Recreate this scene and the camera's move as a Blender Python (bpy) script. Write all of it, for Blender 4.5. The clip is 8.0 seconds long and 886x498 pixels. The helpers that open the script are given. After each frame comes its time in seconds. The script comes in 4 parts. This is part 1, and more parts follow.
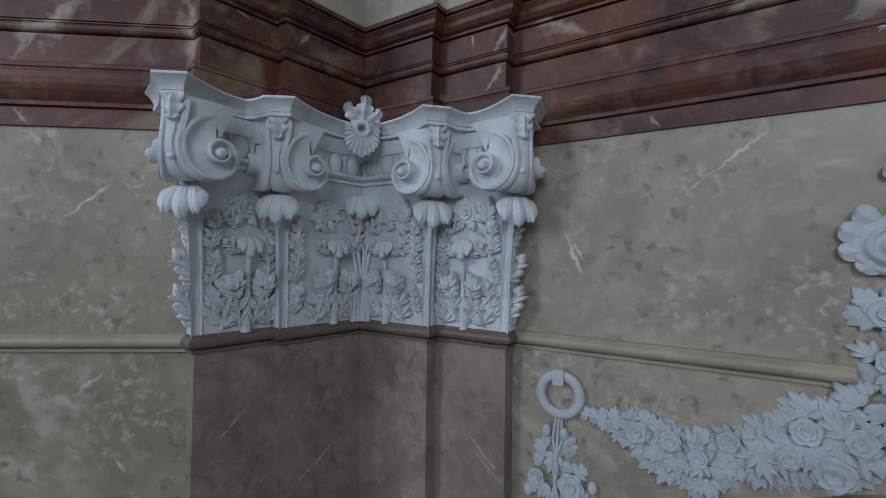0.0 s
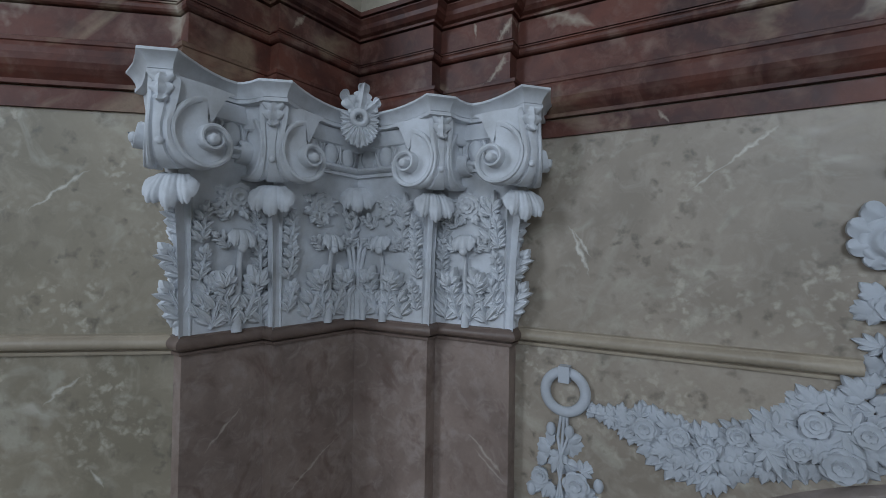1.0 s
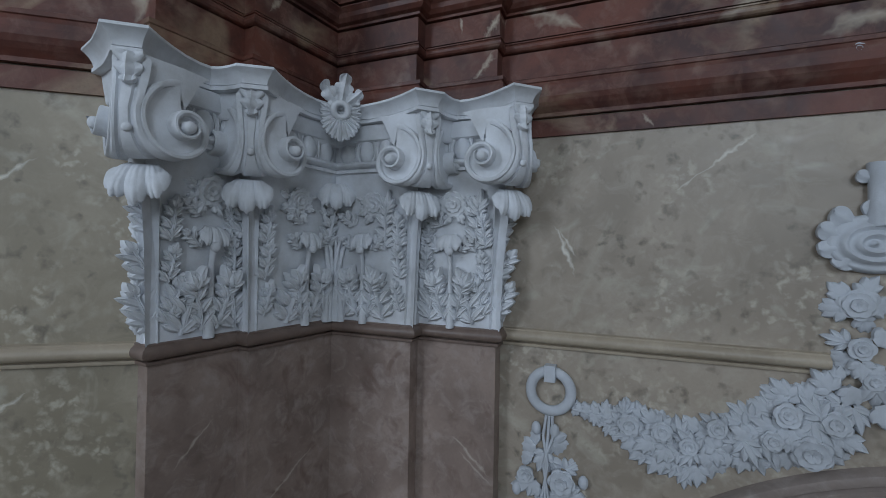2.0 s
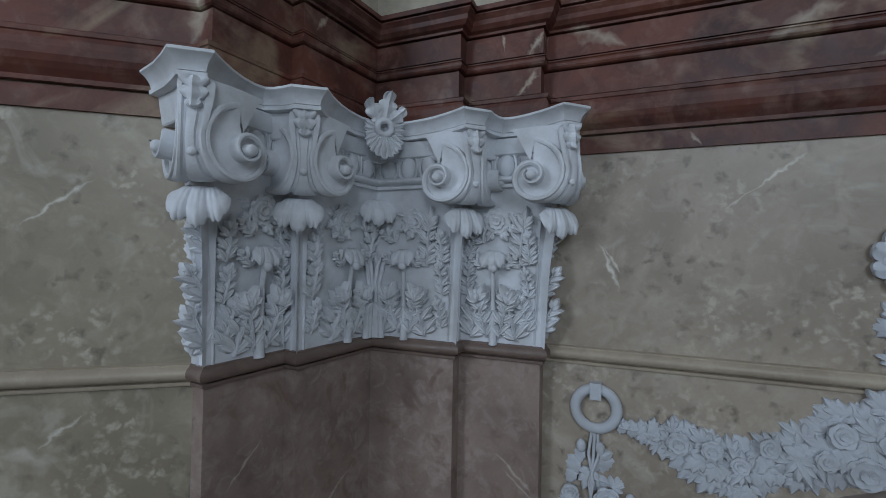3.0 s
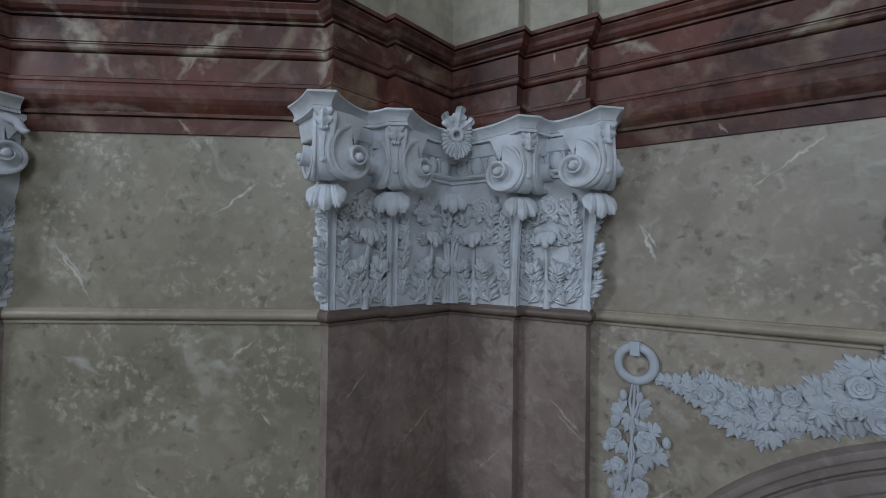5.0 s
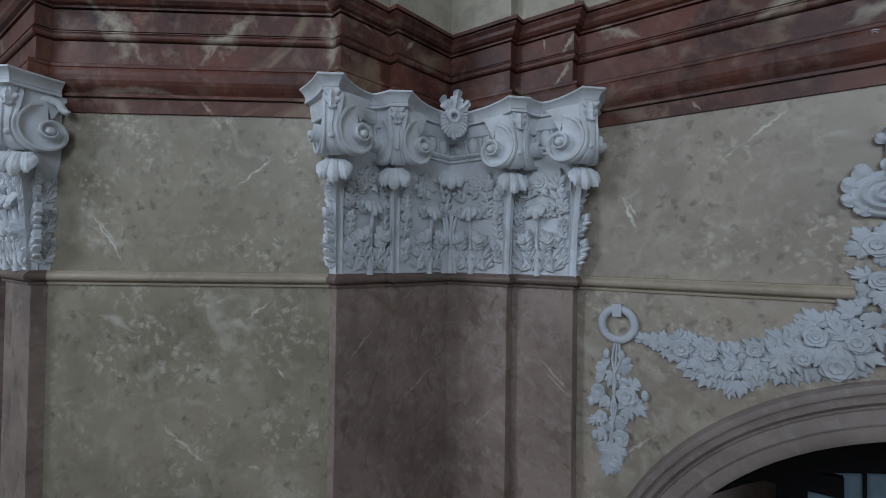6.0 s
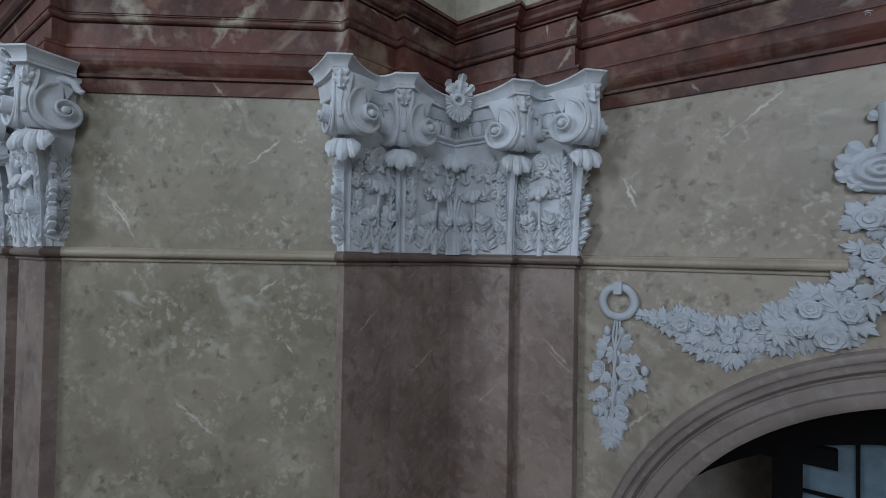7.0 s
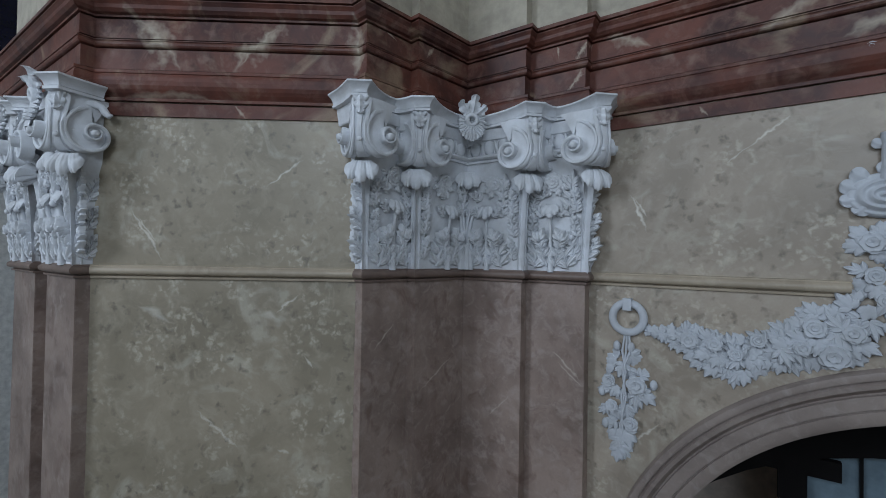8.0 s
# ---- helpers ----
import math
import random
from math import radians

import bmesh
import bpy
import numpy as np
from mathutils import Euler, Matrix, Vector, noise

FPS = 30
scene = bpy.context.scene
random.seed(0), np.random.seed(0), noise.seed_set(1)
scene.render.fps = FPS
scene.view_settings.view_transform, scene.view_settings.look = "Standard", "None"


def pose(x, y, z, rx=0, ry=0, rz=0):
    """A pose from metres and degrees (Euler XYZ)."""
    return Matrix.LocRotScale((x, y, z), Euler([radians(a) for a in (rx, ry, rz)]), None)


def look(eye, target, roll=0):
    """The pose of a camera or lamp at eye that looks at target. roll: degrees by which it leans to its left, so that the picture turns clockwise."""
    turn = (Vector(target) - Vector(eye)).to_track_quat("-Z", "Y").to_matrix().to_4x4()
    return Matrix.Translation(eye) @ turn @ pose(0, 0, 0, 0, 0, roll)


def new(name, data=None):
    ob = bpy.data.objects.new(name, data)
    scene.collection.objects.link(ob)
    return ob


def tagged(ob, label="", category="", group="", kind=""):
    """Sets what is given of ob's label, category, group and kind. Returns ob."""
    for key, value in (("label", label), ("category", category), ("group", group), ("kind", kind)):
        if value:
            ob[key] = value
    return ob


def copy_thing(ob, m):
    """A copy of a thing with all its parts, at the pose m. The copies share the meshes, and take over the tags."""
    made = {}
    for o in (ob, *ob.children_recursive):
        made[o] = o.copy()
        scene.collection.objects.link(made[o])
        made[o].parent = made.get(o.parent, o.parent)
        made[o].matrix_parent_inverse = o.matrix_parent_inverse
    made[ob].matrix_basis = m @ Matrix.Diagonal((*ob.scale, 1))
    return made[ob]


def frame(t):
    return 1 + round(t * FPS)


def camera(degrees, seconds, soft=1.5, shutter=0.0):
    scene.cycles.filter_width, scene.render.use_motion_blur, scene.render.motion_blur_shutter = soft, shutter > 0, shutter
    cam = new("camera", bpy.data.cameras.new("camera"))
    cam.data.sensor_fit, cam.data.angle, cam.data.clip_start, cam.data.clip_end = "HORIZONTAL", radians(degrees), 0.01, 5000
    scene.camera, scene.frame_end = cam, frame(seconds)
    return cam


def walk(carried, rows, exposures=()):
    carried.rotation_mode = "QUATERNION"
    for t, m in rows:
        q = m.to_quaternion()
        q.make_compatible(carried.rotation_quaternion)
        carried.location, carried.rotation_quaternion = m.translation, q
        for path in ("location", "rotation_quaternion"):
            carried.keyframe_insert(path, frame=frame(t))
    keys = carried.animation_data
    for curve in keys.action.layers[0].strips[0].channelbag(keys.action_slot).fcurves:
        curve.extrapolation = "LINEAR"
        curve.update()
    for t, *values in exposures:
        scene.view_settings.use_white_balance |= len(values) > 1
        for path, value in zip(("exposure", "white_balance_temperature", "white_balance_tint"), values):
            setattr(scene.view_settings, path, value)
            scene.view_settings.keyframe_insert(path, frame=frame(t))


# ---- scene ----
cam = camera(90.0, 8.0, soft=0.9)
PATH = [
    (0, (0.071, -0.088, 7.024), (-1.01, 1.594, 7.062), 0.8),
    (0.5, (-0.021, -0.1, 7.017), (-1.047, 1.617, 7.052), 0.9),
    (1, (-0.114, -0.108, 7.009), (-1.078, 1.644, 7.039), 0.9),
    (2.5, (-0.416, -0.168, 7.045), (-1.132, 1.7, 7.063), 1.1),
    (3, (-0.51, -0.224, 7.091), (-1.271, 1.626, 7.121), 1.0),
    (3.5, (-0.5, -0.326, 7.142), (-1.467, 1.424, 7.182), 0.7),
    (4, (-0.395, -0.422, 7.137), (-1.477, 1.26, 7.181), 0.7),
    (4.5, (-0.265, -0.539, 7.042), (-1.363, 1.132, 7.088), 0.8),
    (5.8, (0.05, -0.807, 6.808), (-1.102, 0.827, 6.836), 0.8),
    (6, (0.068, -0.824, 6.763), (-1.081, 0.812, 6.793), 0.8),
    (6.5, (0.089, -0.848, 6.668), (-1.06, 0.789, 6.699), 0.9),
    (7, (0.076, -0.899, 6.62), (-1.07, 0.74, 6.653), 1.0),
    (7.5, (0.062, -0.959, 6.665), (-1.082, 0.682, 6.698), 1.0),
    (8, (0.061, -1.023, 6.742), (-1.094, 0.61, 6.769), 1.0),
]
walk(cam, [(t, look(eye, target, roll)) for t, eye, target, roll in PATH], exposures=[(0, -0.48), (2.5, -0.57), (4.0, -0.60), (6.0, -0.54), (7.0, -0.45), (8.0, -0.36)])

# ---- light ----
world = bpy.data.worlds.new("world")
scene.world = world
world.use_nodes = True
wn = world.node_tree.nodes
sky = wn.new("ShaderNodeTexSky")
sky.sky_type, sky.sun_disc = "NISHITA", False
sky.sun_elevation, sky.sun_rotation = radians(40), radians(200)
wn["Background"].inputs["Strength"].default_value = 0.1
world.node_tree.links.new(sky.outputs["Color"], wn["Background"].inputs["Color"])


def window_light(name, eye, target, w, h, watts, colour):
    data = bpy.data.lights.new(name, "AREA")
    data.shape, data.size, data.size_y, data.energy, data.color = "RECTANGLE", w, h, watts, colour
    ob = new(name, data)
    ob.matrix_world = look(eye, target)
    return ob


DAY = (0.70, 0.832, 1.0)
window_light("window_light", (-6.2, -8.4, 10.6), (-1.0, 1.0, 7.4), 3.0, 4.8, 560, DAY)
window_light("window_light", (2.8, -8.4, 10.6), (0.2, 1.0, 7.4), 3.0, 4.8, 475, DAY)
window_light("window_light", (5.4, -3.2, 10.8), (0.0, 0.0, 8.6), 2.4, 4.6, 25, DAY)


# ---- materials ----
def material(name):
    m = bpy.data.materials.new(name)
    m.use_nodes = True
    return m, m.node_tree.nodes, m.node_tree.links, m.node_tree.nodes["Principled BSDF"]


def rgb(*c):
    return (*c, 1.0)


def nd(nodes, kind, **values):
    n = nodes.new(kind)
    for k, v in values.items():
        n.inputs[k.replace("_", " ")].default_value = v
    return n


def mix(nodes, links, fac, a, b):
    n = nodes.new("ShaderNodeMix")
    n.data_type = "RGBA"
    for value, socket in ((fac, n.inputs[0]), (a, n.inputs[6]), (b, n.inputs[7])):
        if hasattr(value, "is_output"):
            links.new(value, socket)
        else:
            socket.default_value = value
    return n.outputs[2]


def ramp(nodes, links, source, stops):
    n = nodes.new("ShaderNodeValToRGB")
    e = n.color_ramp.elements
    while len(e) < len(stops):
        e.new(0.5)
    for el, (p, c) in zip(e, stops):
        el.position, el.color = p, c if len(c) == 4 else rgb(*c)
    links.new(source, n.inputs["Fac"])
    return n.outputs["Color"]


def grey(v):
    return (v, v, v, 1.0)


def noise_of(nodes, links, vector, scale, detail=4.0, rough=0.55, distort=0.0):
    n = nd(nodes, "ShaderNodeTexNoise", Scale=scale, Detail=detail, Roughness=rough, Distortion=distort)
    links.new(vector, n.inputs["Vector"])
    return n.outputs["Fac"]


def math_node(nodes, links, op, a, b=None, clamp=False):
    n = nodes.new("ShaderNodeMath")
    n.operation, n.use_clamp = op, clamp
    for value, socket in ((a, n.inputs[0]), (b, n.inputs[1])):
        if hasattr(value, "is_output"):
            links.new(value, socket)
        elif value is not None:
            socket.default_value = value
    return n.outputs[0]


def bump(nodes, links, bsdf, height, strength, distance):
    b = nd(nodes, "ShaderNodeBump", Strength=strength, Distance=distance)
    links.new(height, b.inputs["Height"])
    links.new(b.outputs["Normal"], bsdf.inputs["Normal"])


def stroke(nodes, links, position, axis, a, b, width):
    """A painted vein from a to b in (metres along axis, height), ragged by noise: a mask from 0 to 1."""
    dot = nodes.new("ShaderNodeVectorMath")
    dot.operation = "DOT_PRODUCT"
    links.new(position, dot.inputs[0])
    dot.inputs[1].default_value = (*axis, 0.0)
    sep = nodes.new("ShaderNodeSeparateXYZ")
    links.new(position, sep.inputs[0])
    wob = noise_of(nodes, links, position, 14.0 if width < 0.03 else 6.0, 3.0)
    wob2 = noise_of(nodes, links, position, 26.0 if width < 0.03 else 11.0, 4.0)
    length = math.hypot(b[0] - a[0], b[1] - a[1])
    tu, tz = (b[0] - a[0]) / length, (b[1] - a[1]) / length
    du = math_node(nodes, links, "SUBTRACT", dot.outputs["Value"], a[0])
    dz = math_node(nodes, links, "SUBTRACT", sep.outputs["Z"], a[1])
    along = math_node(nodes, links, "ADD", math_node(nodes, links, "MULTIPLY", du, tu), math_node(nodes, links, "MULTIPLY", dz, tz))
    across = math_node(nodes, links, "SUBTRACT", math_node(nodes, links, "MULTIPLY", dz, tu), math_node(nodes, links, "MULTIPLY", du, tz))
    across = math_node(nodes, links, "ADD", across, math_node(nodes, links, "MULTIPLY", math_node(nodes, links, "SUBTRACT", wob, 0.5), width * 4.0))
    f = math_node(nodes, links, "DIVIDE", along, length, clamp=True)
    taper = math_node(nodes, links, "MULTIPLY", math_node(nodes, links, "MULTIPLY", f, math_node(nodes, links, "SUBTRACT", 1.0, f)), 4.0)
    wide = math_node(nodes, links, "MULTIPLY", math_node(nodes, links, "MULTIPLY", taper, wob2), width * 1.8)
    near = math_node(nodes, links, "SUBTRACT", wide, math_node(nodes, links, "ABSOLUTE", across))
    return math_node(nodes, links, "MULTIPLY", near, 1.1 / width, clamp=True)


def marble(name, base, dark, light, scale, veins=(), vein_colour=(0.70, 0.66, 0.58), spots=None, rough=0.42, patch=None, shift=0.0):
    """Painted stucco marble: clouds at two scales, mottles, and single veins given as (axis, a, b, width, strength)."""
    m, n, l, p = material(name)
    raw = n.new("ShaderNodeNewGeometry").outputs["Position"]
    moved = n.new("ShaderNodeVectorMath")
    l.new(raw, moved.inputs[0])
    moved.inputs[1].default_value = (shift, 2 * shift, -shift)
    pos = moved.outputs[0]
    big = noise_of(n, l, pos, scale, 5.0, 0.6, 0.5)
    col = mix(n, l, ramp(n, l, big, [(0.36, grey(0)), (0.64, grey(1))]), rgb(*dark), rgb(*base))
    mid = noise_of(n, l, pos, scale * 4.5, 6.0, 0.65, 0.9)
    col = mix(n, l, ramp(n, l, mid, [(0.5, grey(0)), (0.78, grey(0.75))]), col, rgb(*light))
    if patch:
        pn = noise_of(n, l, pos, patch[0], 4.0, 0.55, 1.8)
        col = mix(n, l, ramp(n, l, pn, [(patch[1], grey(0)), (patch[1] + 0.13, grey(patch[2]))]), col, rgb(*patch[3]))
    if spots:
        warp = nd(n, "ShaderNodeTexNoise", Scale=18.0, Detail=3.0)
        l.new(pos, warp.inputs["Vector"])
        shiftv = n.new("ShaderNodeVectorMath")
        shiftv.operation = "MULTIPLY_ADD"
        l.new(warp.outputs["Color"], shiftv.inputs[0])
        shiftv.inputs[1].default_value = (0.13, 0.13, 0.13)
        l.new(pos, shiftv.inputs[2])
        v = nd(n, "ShaderNodeTexVoronoi", Scale=spots[0], Randomness=1.0)
        l.new(shiftv.outputs[0], v.inputs["Vector"])
        v2 = nd(n, "ShaderNodeTexVoronoi", Scale=spots[0] * 1.7, Randomness=1.0)
        l.new(shiftv.outputs[0], v2.inputs["Vector"])
        pale = ramp(n, l, v2.outputs["Distance"], [(0.18, grey(0.58)), (0.5, grey(0))])
        pale = math_node(n, l, "MULTIPLY", pale, ramp(n, l, noise_of(n, l, pos, 3.1, 3.0), [(0.47, grey(0)), (0.62, grey(1))]))
        col = mix(n, l, pale, col, rgb(*spots[3]))
        area = noise_of(n, l, pos, 2.3, 3.0)
        s = ramp(n, l, v.outputs["Distance"], [(0.08, grey(spots[1])), (0.36, grey(0))])
        s = math_node(n, l, "MULTIPLY", s, ramp(n, l, area, [(0.38, grey(0.25)), (0.56, grey(1))]))
        col = mix(n, l, s, col, rgb(*spots[2]))
    fine = noise_of(n, l, pos, scale * 30, 4.0, 0.7)
    col = mix(n, l, ramp(n, l, fine, [(0.45, grey(0)), (0.9, grey(0.35))]), col, rgb(*dark))
    for axis, a, b, width, strength in veins:
        mask = math_node(n, l, "MULTIPLY", stroke(n, l, raw, axis, a, b, width), strength)
        col = mix(n, l, mask, col, rgb(*vein_colour))
    l.new(col, p.inputs["Base Color"])
    l.new(ramp(n, l, mid, [(0.3, grey(rough - 0.07)), (0.7, grey(rough + 0.12))]), p.inputs["Roughness"])
    bump(n, l, p, mid, 0.12, 0.004)
    return m


def stucco(name, base, dirt):
    m, n, l, p = material(name)
    pos = n.new("ShaderNodeNewGeometry").outputs["Position"]
    a = noise_of(n, l, pos, 7.0, 5.0, 0.6)
    col = mix(n, l, ramp(n, l, a, [(0.38, grey(0)), (0.72, grey(0.6))]), rgb(*base), rgb(*dirt))
    b = noise_of(n, l, pos, 120.0, 4.0, 0.7)
    col = mix(n, l, ramp(n, l, b, [(0.55, grey(0)), (0.85, grey(0.25))]), col, rgb(*dirt))
    l.new(col, p.inputs["Base Color"])
    p.inputs["Roughness"].default_value = 0.72
    bump(n, l, p, noise_of(n, l, pos, 42.0, 5.0, 0.65), 0.45, 0.004)
    return m


def plain(name, colour, rough=0.6, metal=0.0):
    m, n, l, p = material(name)
    pos = n.new("ShaderNodeNewGeometry").outputs["Position"]
    a = noise_of(n, l, pos, 9.0, 5.0, 0.6)
    dark = tuple(0.7 * c for c in colour)
    l.new(mix(n, l, ramp(n, l, a, [(0.35, grey(0)), (0.7, grey(1))]), rgb(*dark), rgb(*colour)), p.inputs["Base Color"])
    p.inputs["Roughness"].default_value, p.inputs["Metallic"].default_value = rough, metal
    bump(n, l, p, noise_of(n, l, pos, 80.0, 3.0), 0.15, 0.002)
    return m


TURN = radians(8.0)
ALONG_WALL = (0.7986, 0.6018)
WHITE = stucco("white_stucco", (0.69, 0.705, 0.735), (0.40, 0.395, 0.385))
GREY_WHITE = stucco("grey_white_stucco", (0.535, 0.555, 0.59), (0.36, 0.365, 0.37))
XA, SLANT, LEFT_FACE = (1.0, 0.0), ALONG_WALL, (-math.sin(TURN), -math.cos(TURN))
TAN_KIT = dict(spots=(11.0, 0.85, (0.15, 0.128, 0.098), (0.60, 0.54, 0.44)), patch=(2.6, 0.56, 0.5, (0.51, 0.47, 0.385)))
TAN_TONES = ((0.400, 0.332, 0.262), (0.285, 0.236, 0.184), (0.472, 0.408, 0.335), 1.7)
TAN = marble("tan_marble", *TAN_TONES, **TAN_KIT, veins=(
    (XA, (-0.10, 7.322), (0.06, 7.44), 0.008, 0.6), (XA, (0.02, 7.41), (0.225, 7.575), 0.016, 0.9), (XA, (-0.634, 7.180), (-0.524, 6.912), 0.016, 0.9), (XA, (-0.612, 7.151), (-0.521, 7.003), 0.010, 0.8), (XA, (-0.60, 5.52), (-0.43, 5.68), 0.012, 0.6)))
# Tan marble copy, darker and greener: weaker light on this wall put into colour.
TAN_SLANT_SHADED = marble("tan_marble_slant_shaded", (0.355, 0.300, 0.222), (0.245, 0.208, 0.150), (0.435, 0.378, 0.288), 1.7, **TAN_KIT, shift=1.3, veins=(
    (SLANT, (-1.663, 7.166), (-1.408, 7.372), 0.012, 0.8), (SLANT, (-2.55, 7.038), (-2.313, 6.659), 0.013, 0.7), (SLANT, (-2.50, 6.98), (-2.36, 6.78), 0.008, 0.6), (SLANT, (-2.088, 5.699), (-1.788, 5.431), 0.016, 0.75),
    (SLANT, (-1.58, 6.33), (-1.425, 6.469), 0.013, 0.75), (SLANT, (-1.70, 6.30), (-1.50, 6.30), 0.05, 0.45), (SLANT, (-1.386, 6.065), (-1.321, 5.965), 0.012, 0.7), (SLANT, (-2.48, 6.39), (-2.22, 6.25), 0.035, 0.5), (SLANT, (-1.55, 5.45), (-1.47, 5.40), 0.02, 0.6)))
TAN_TRIM = marble("tan_trim", (0.43, 0.355, 0.265), (0.33, 0.27, 0.20), (0.49, 0.415, 0.32), 2.6)
CREAM = (0.47, 0.40, 0.31)
RED = marble("red_marble", (0.162, 0.056, 0.038), (0.066, 0.028, 0.024), (0.215, 0.118, 0.090), 2.6, spots=(5.0, 0.75, (0.050, 0.022, 0.019), (0.27, 0.175, 0.135)), patch=(1.6, 0.58, 0.6, (0.34, 0.255, 0.17)), rough=0.44, vein_colour=CREAM, veins=(
    (XA, (-0.83, 8.275), (-0.50, 8.13), 0.05, 0.8), (XA, (-0.24, 7.697), (-0.187, 7.622), 0.012, 0.8), (XA, (-1.06, 7.90), (-0.915, 8.06), 0.022, 0.8), (XA, (-0.985, 8.10), (-0.895, 8.26), 0.025, 0.8), (XA, (-1.117, 8.27), (-1.105, 8.16), 0.009, 0.8),
    (LEFT_FACE, (-1.20, 8.15), (-1.29, 8.27), 0.02, 0.7), (LEFT_FACE, (-0.88, 8.265), (-1.0, 8.22), 0.01, 0.7), (SLANT, (-2.56, 8.36), (-2.25, 7.90), 0.10, 0.8), (SLANT, (-1.93, 7.90), (-1.53, 8.28), 0.10, 0.8), (SLANT, (-1.86, 7.96), (-1.60, 8.24), 0.02, 0.8),
    (SLANT, (-1.10, 8.33), (-1.07, 7.90), 0.05, 0.85), (SLANT, (-1.877, 7.72), (-1.79, 7.615), 0.016, 0.8), (SLANT, (-2.75, 7.76), (-1.9, 7.74), 0.03, 0.5), (XA, (0.05, 8.05), (0.35, 8.2), 0.05, 0.7), (XA, (0.42, 7.95), (0.7, 8.0), 0.05, 0.7)))
RED.node_tree.nodes["Principled BSDF"].inputs["Specular IOR Level"].default_value = 0.3
BROWN = marble("brown_marble", (0.330, 0.248, 0.208), (0.190, 0.138, 0.115), (0.43, 0.355, 0.315), 2.1, spots=(7.0, 0.55, (0.125, 0.078, 0.062), (0.40, 0.325, 0.285)), patch=(3.6, 0.56, 0.65, (0.15, 0.090, 0.072)), vein_colour=(0.52, 0.45, 0.38), veins=(
    (LEFT_FACE, (-0.844, 6.088), (-1.039, 6.269), 0.010, 0.75), (LEFT_FACE, (-1.209, 5.759), (-1.579, 5.986), 0.013, 0.75), (XA, (-1.612, 5.514), (-1.404, 5.726), 0.010, 0.6), (XA, (-1.145, 6.08), (-0.916, 5.888), 0.012, 0.8), (XA, (-1.10, 6.0), (-0.90, 5.84), 0.010, 0.7)))
BROWN_TRIM = marble("brown_trim", (0.21, 0.148, 0.12), (0.15, 0.105, 0.085), (0.25, 0.19, 0.16), 3.0)
ARCH = marble("arch_marble", (0.29, 0.235, 0.205), (0.205, 0.163, 0.143), (0.38, 0.325, 0.29), 2.5, patch=(1.7, 0.66, 0.5, (0.42, 0.34, 0.22)))
PLASTER = plain("plaster", (0.74, 0.73, 0.70), 0.8)
UPPER = plain("beige_plaster", (0.47, 0.42, 0.335), 0.8)
FLOOR = plain("stone_floor", (0.40, 0.37, 0.33), 0.5)
CHAMBER = plain("chamber", (0.62, 0.52, 0.44), 0.8)
PANE = plain("blue_pane", (0.16, 0.22, 0.26), 0.15)
# Near-black colour for the unlit space beyond the pier.
UNLIT_DARK = plain("unlit_dark", (0.012, 0.012, 0.03), 0.2)
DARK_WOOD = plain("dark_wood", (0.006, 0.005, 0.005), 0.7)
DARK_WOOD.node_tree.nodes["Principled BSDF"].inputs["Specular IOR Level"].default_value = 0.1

# ---- plan ----
P0 = Vector((-1.838, 1.953))          # the inner corner of the two pilaster groups
WALL_Y = 2.14
STEP = {"R": (0.50, 0.090, 0.935), "L": (0.53, 0.078, 0.925)}   # where a face steps back, by how much, and its end
NECK, ABACUS, ENT_BOTTOM, ENT_TOP = 6.632, 7.785, 7.62, 8.385
U_AXIS = {"R": Vector((1, 0)), "L": Vector((-math.sin(TURN), -math.cos(TURN)))}
N_AXIS = {"R": Vector((0, -1)), "L": Vector((math.cos(TURN), -math.sin(TURN)))}
W_DIR, W_NORMAL, W_POINT = Vector(ALONG_WALL), Vector((0.6018, -0.7986)), Vector((-2.707, 0.612))


ORIGIN = {"R": P0, "L": P0, "F": Vector((-3.80, -0.062)), "G": Vector((-3.80, -0.062))}   # F, G: the two halves of a flat far pilaster
U_AXIS.update(F=Vector((1, 0)), G=Vector((-1, 0)))
N_AXIS.update(F=Vector((0, -1)), G=Vector((0, -1)))


def flat(side, u, n):
    """The plan place u metres from the middle along one side, n metres out of its face."""
    return ORIGIN[side] + u * U_AXIS[side] + n * N_AXIS[side]


def solid(side, u, n, z):
    return Vector((*flat(side, u, n), z))



def half_plan(side):
    u, n, end = STEP[side]
    return [flat(side, u, 0), flat(side, u, -n), flat(side, end, -n)]


d_corner = half_plan("L")[2]
d_foot = d_corner - N_AXIS["L"] * ((d_corner - W_POINT).dot(W_NORMAL) / N_AXIS["L"].dot(W_NORMAL))
a_foot = Vector((half_plan("R")[2].x, WALL_Y))
GROUP = [a_foot] + half_plan("R")[::-1] + [P0.copy()] + half_plan("L") + [d_foot]
FX, FY, FSET = -3.50, -0.062, 0.10     # outer corner of the far pier, its face, and the recess between its pilasters
f_foot = Vector((FX, W_POINT.y + (FX - W_POINT.x) * W_DIR.y / W_DIR.x))
FAR_GROUP = [f_foot, Vector((FX, FY)), Vector((-4.10, FY)), Vector((-4.10, FY + FSET)), Vector((-4.40, FY + FSET)), Vector((-4.40, FY)), Vector((-5.0, FY)), Vector((-5.0, FY + FSET)), Vector((-5.3, FY + FSET))]
TOP_GROUP = [Vector((a_foot.x - 0.022, WALL_Y)), GROUP[1] - Vector((0.022, 0))] + GROUP[2:]
PLAN = [Vector((4.2, WALL_Y))] + TOP_GROUP + [f_foot, Vector((FX, FY)), Vector((-5.9, FY)), Vector((-5.9, 3.0))]
UPPER_PLAN = PLAN[:-2] + [Vector((-5.05, FY)), Vector((-5.05, 3.0))]


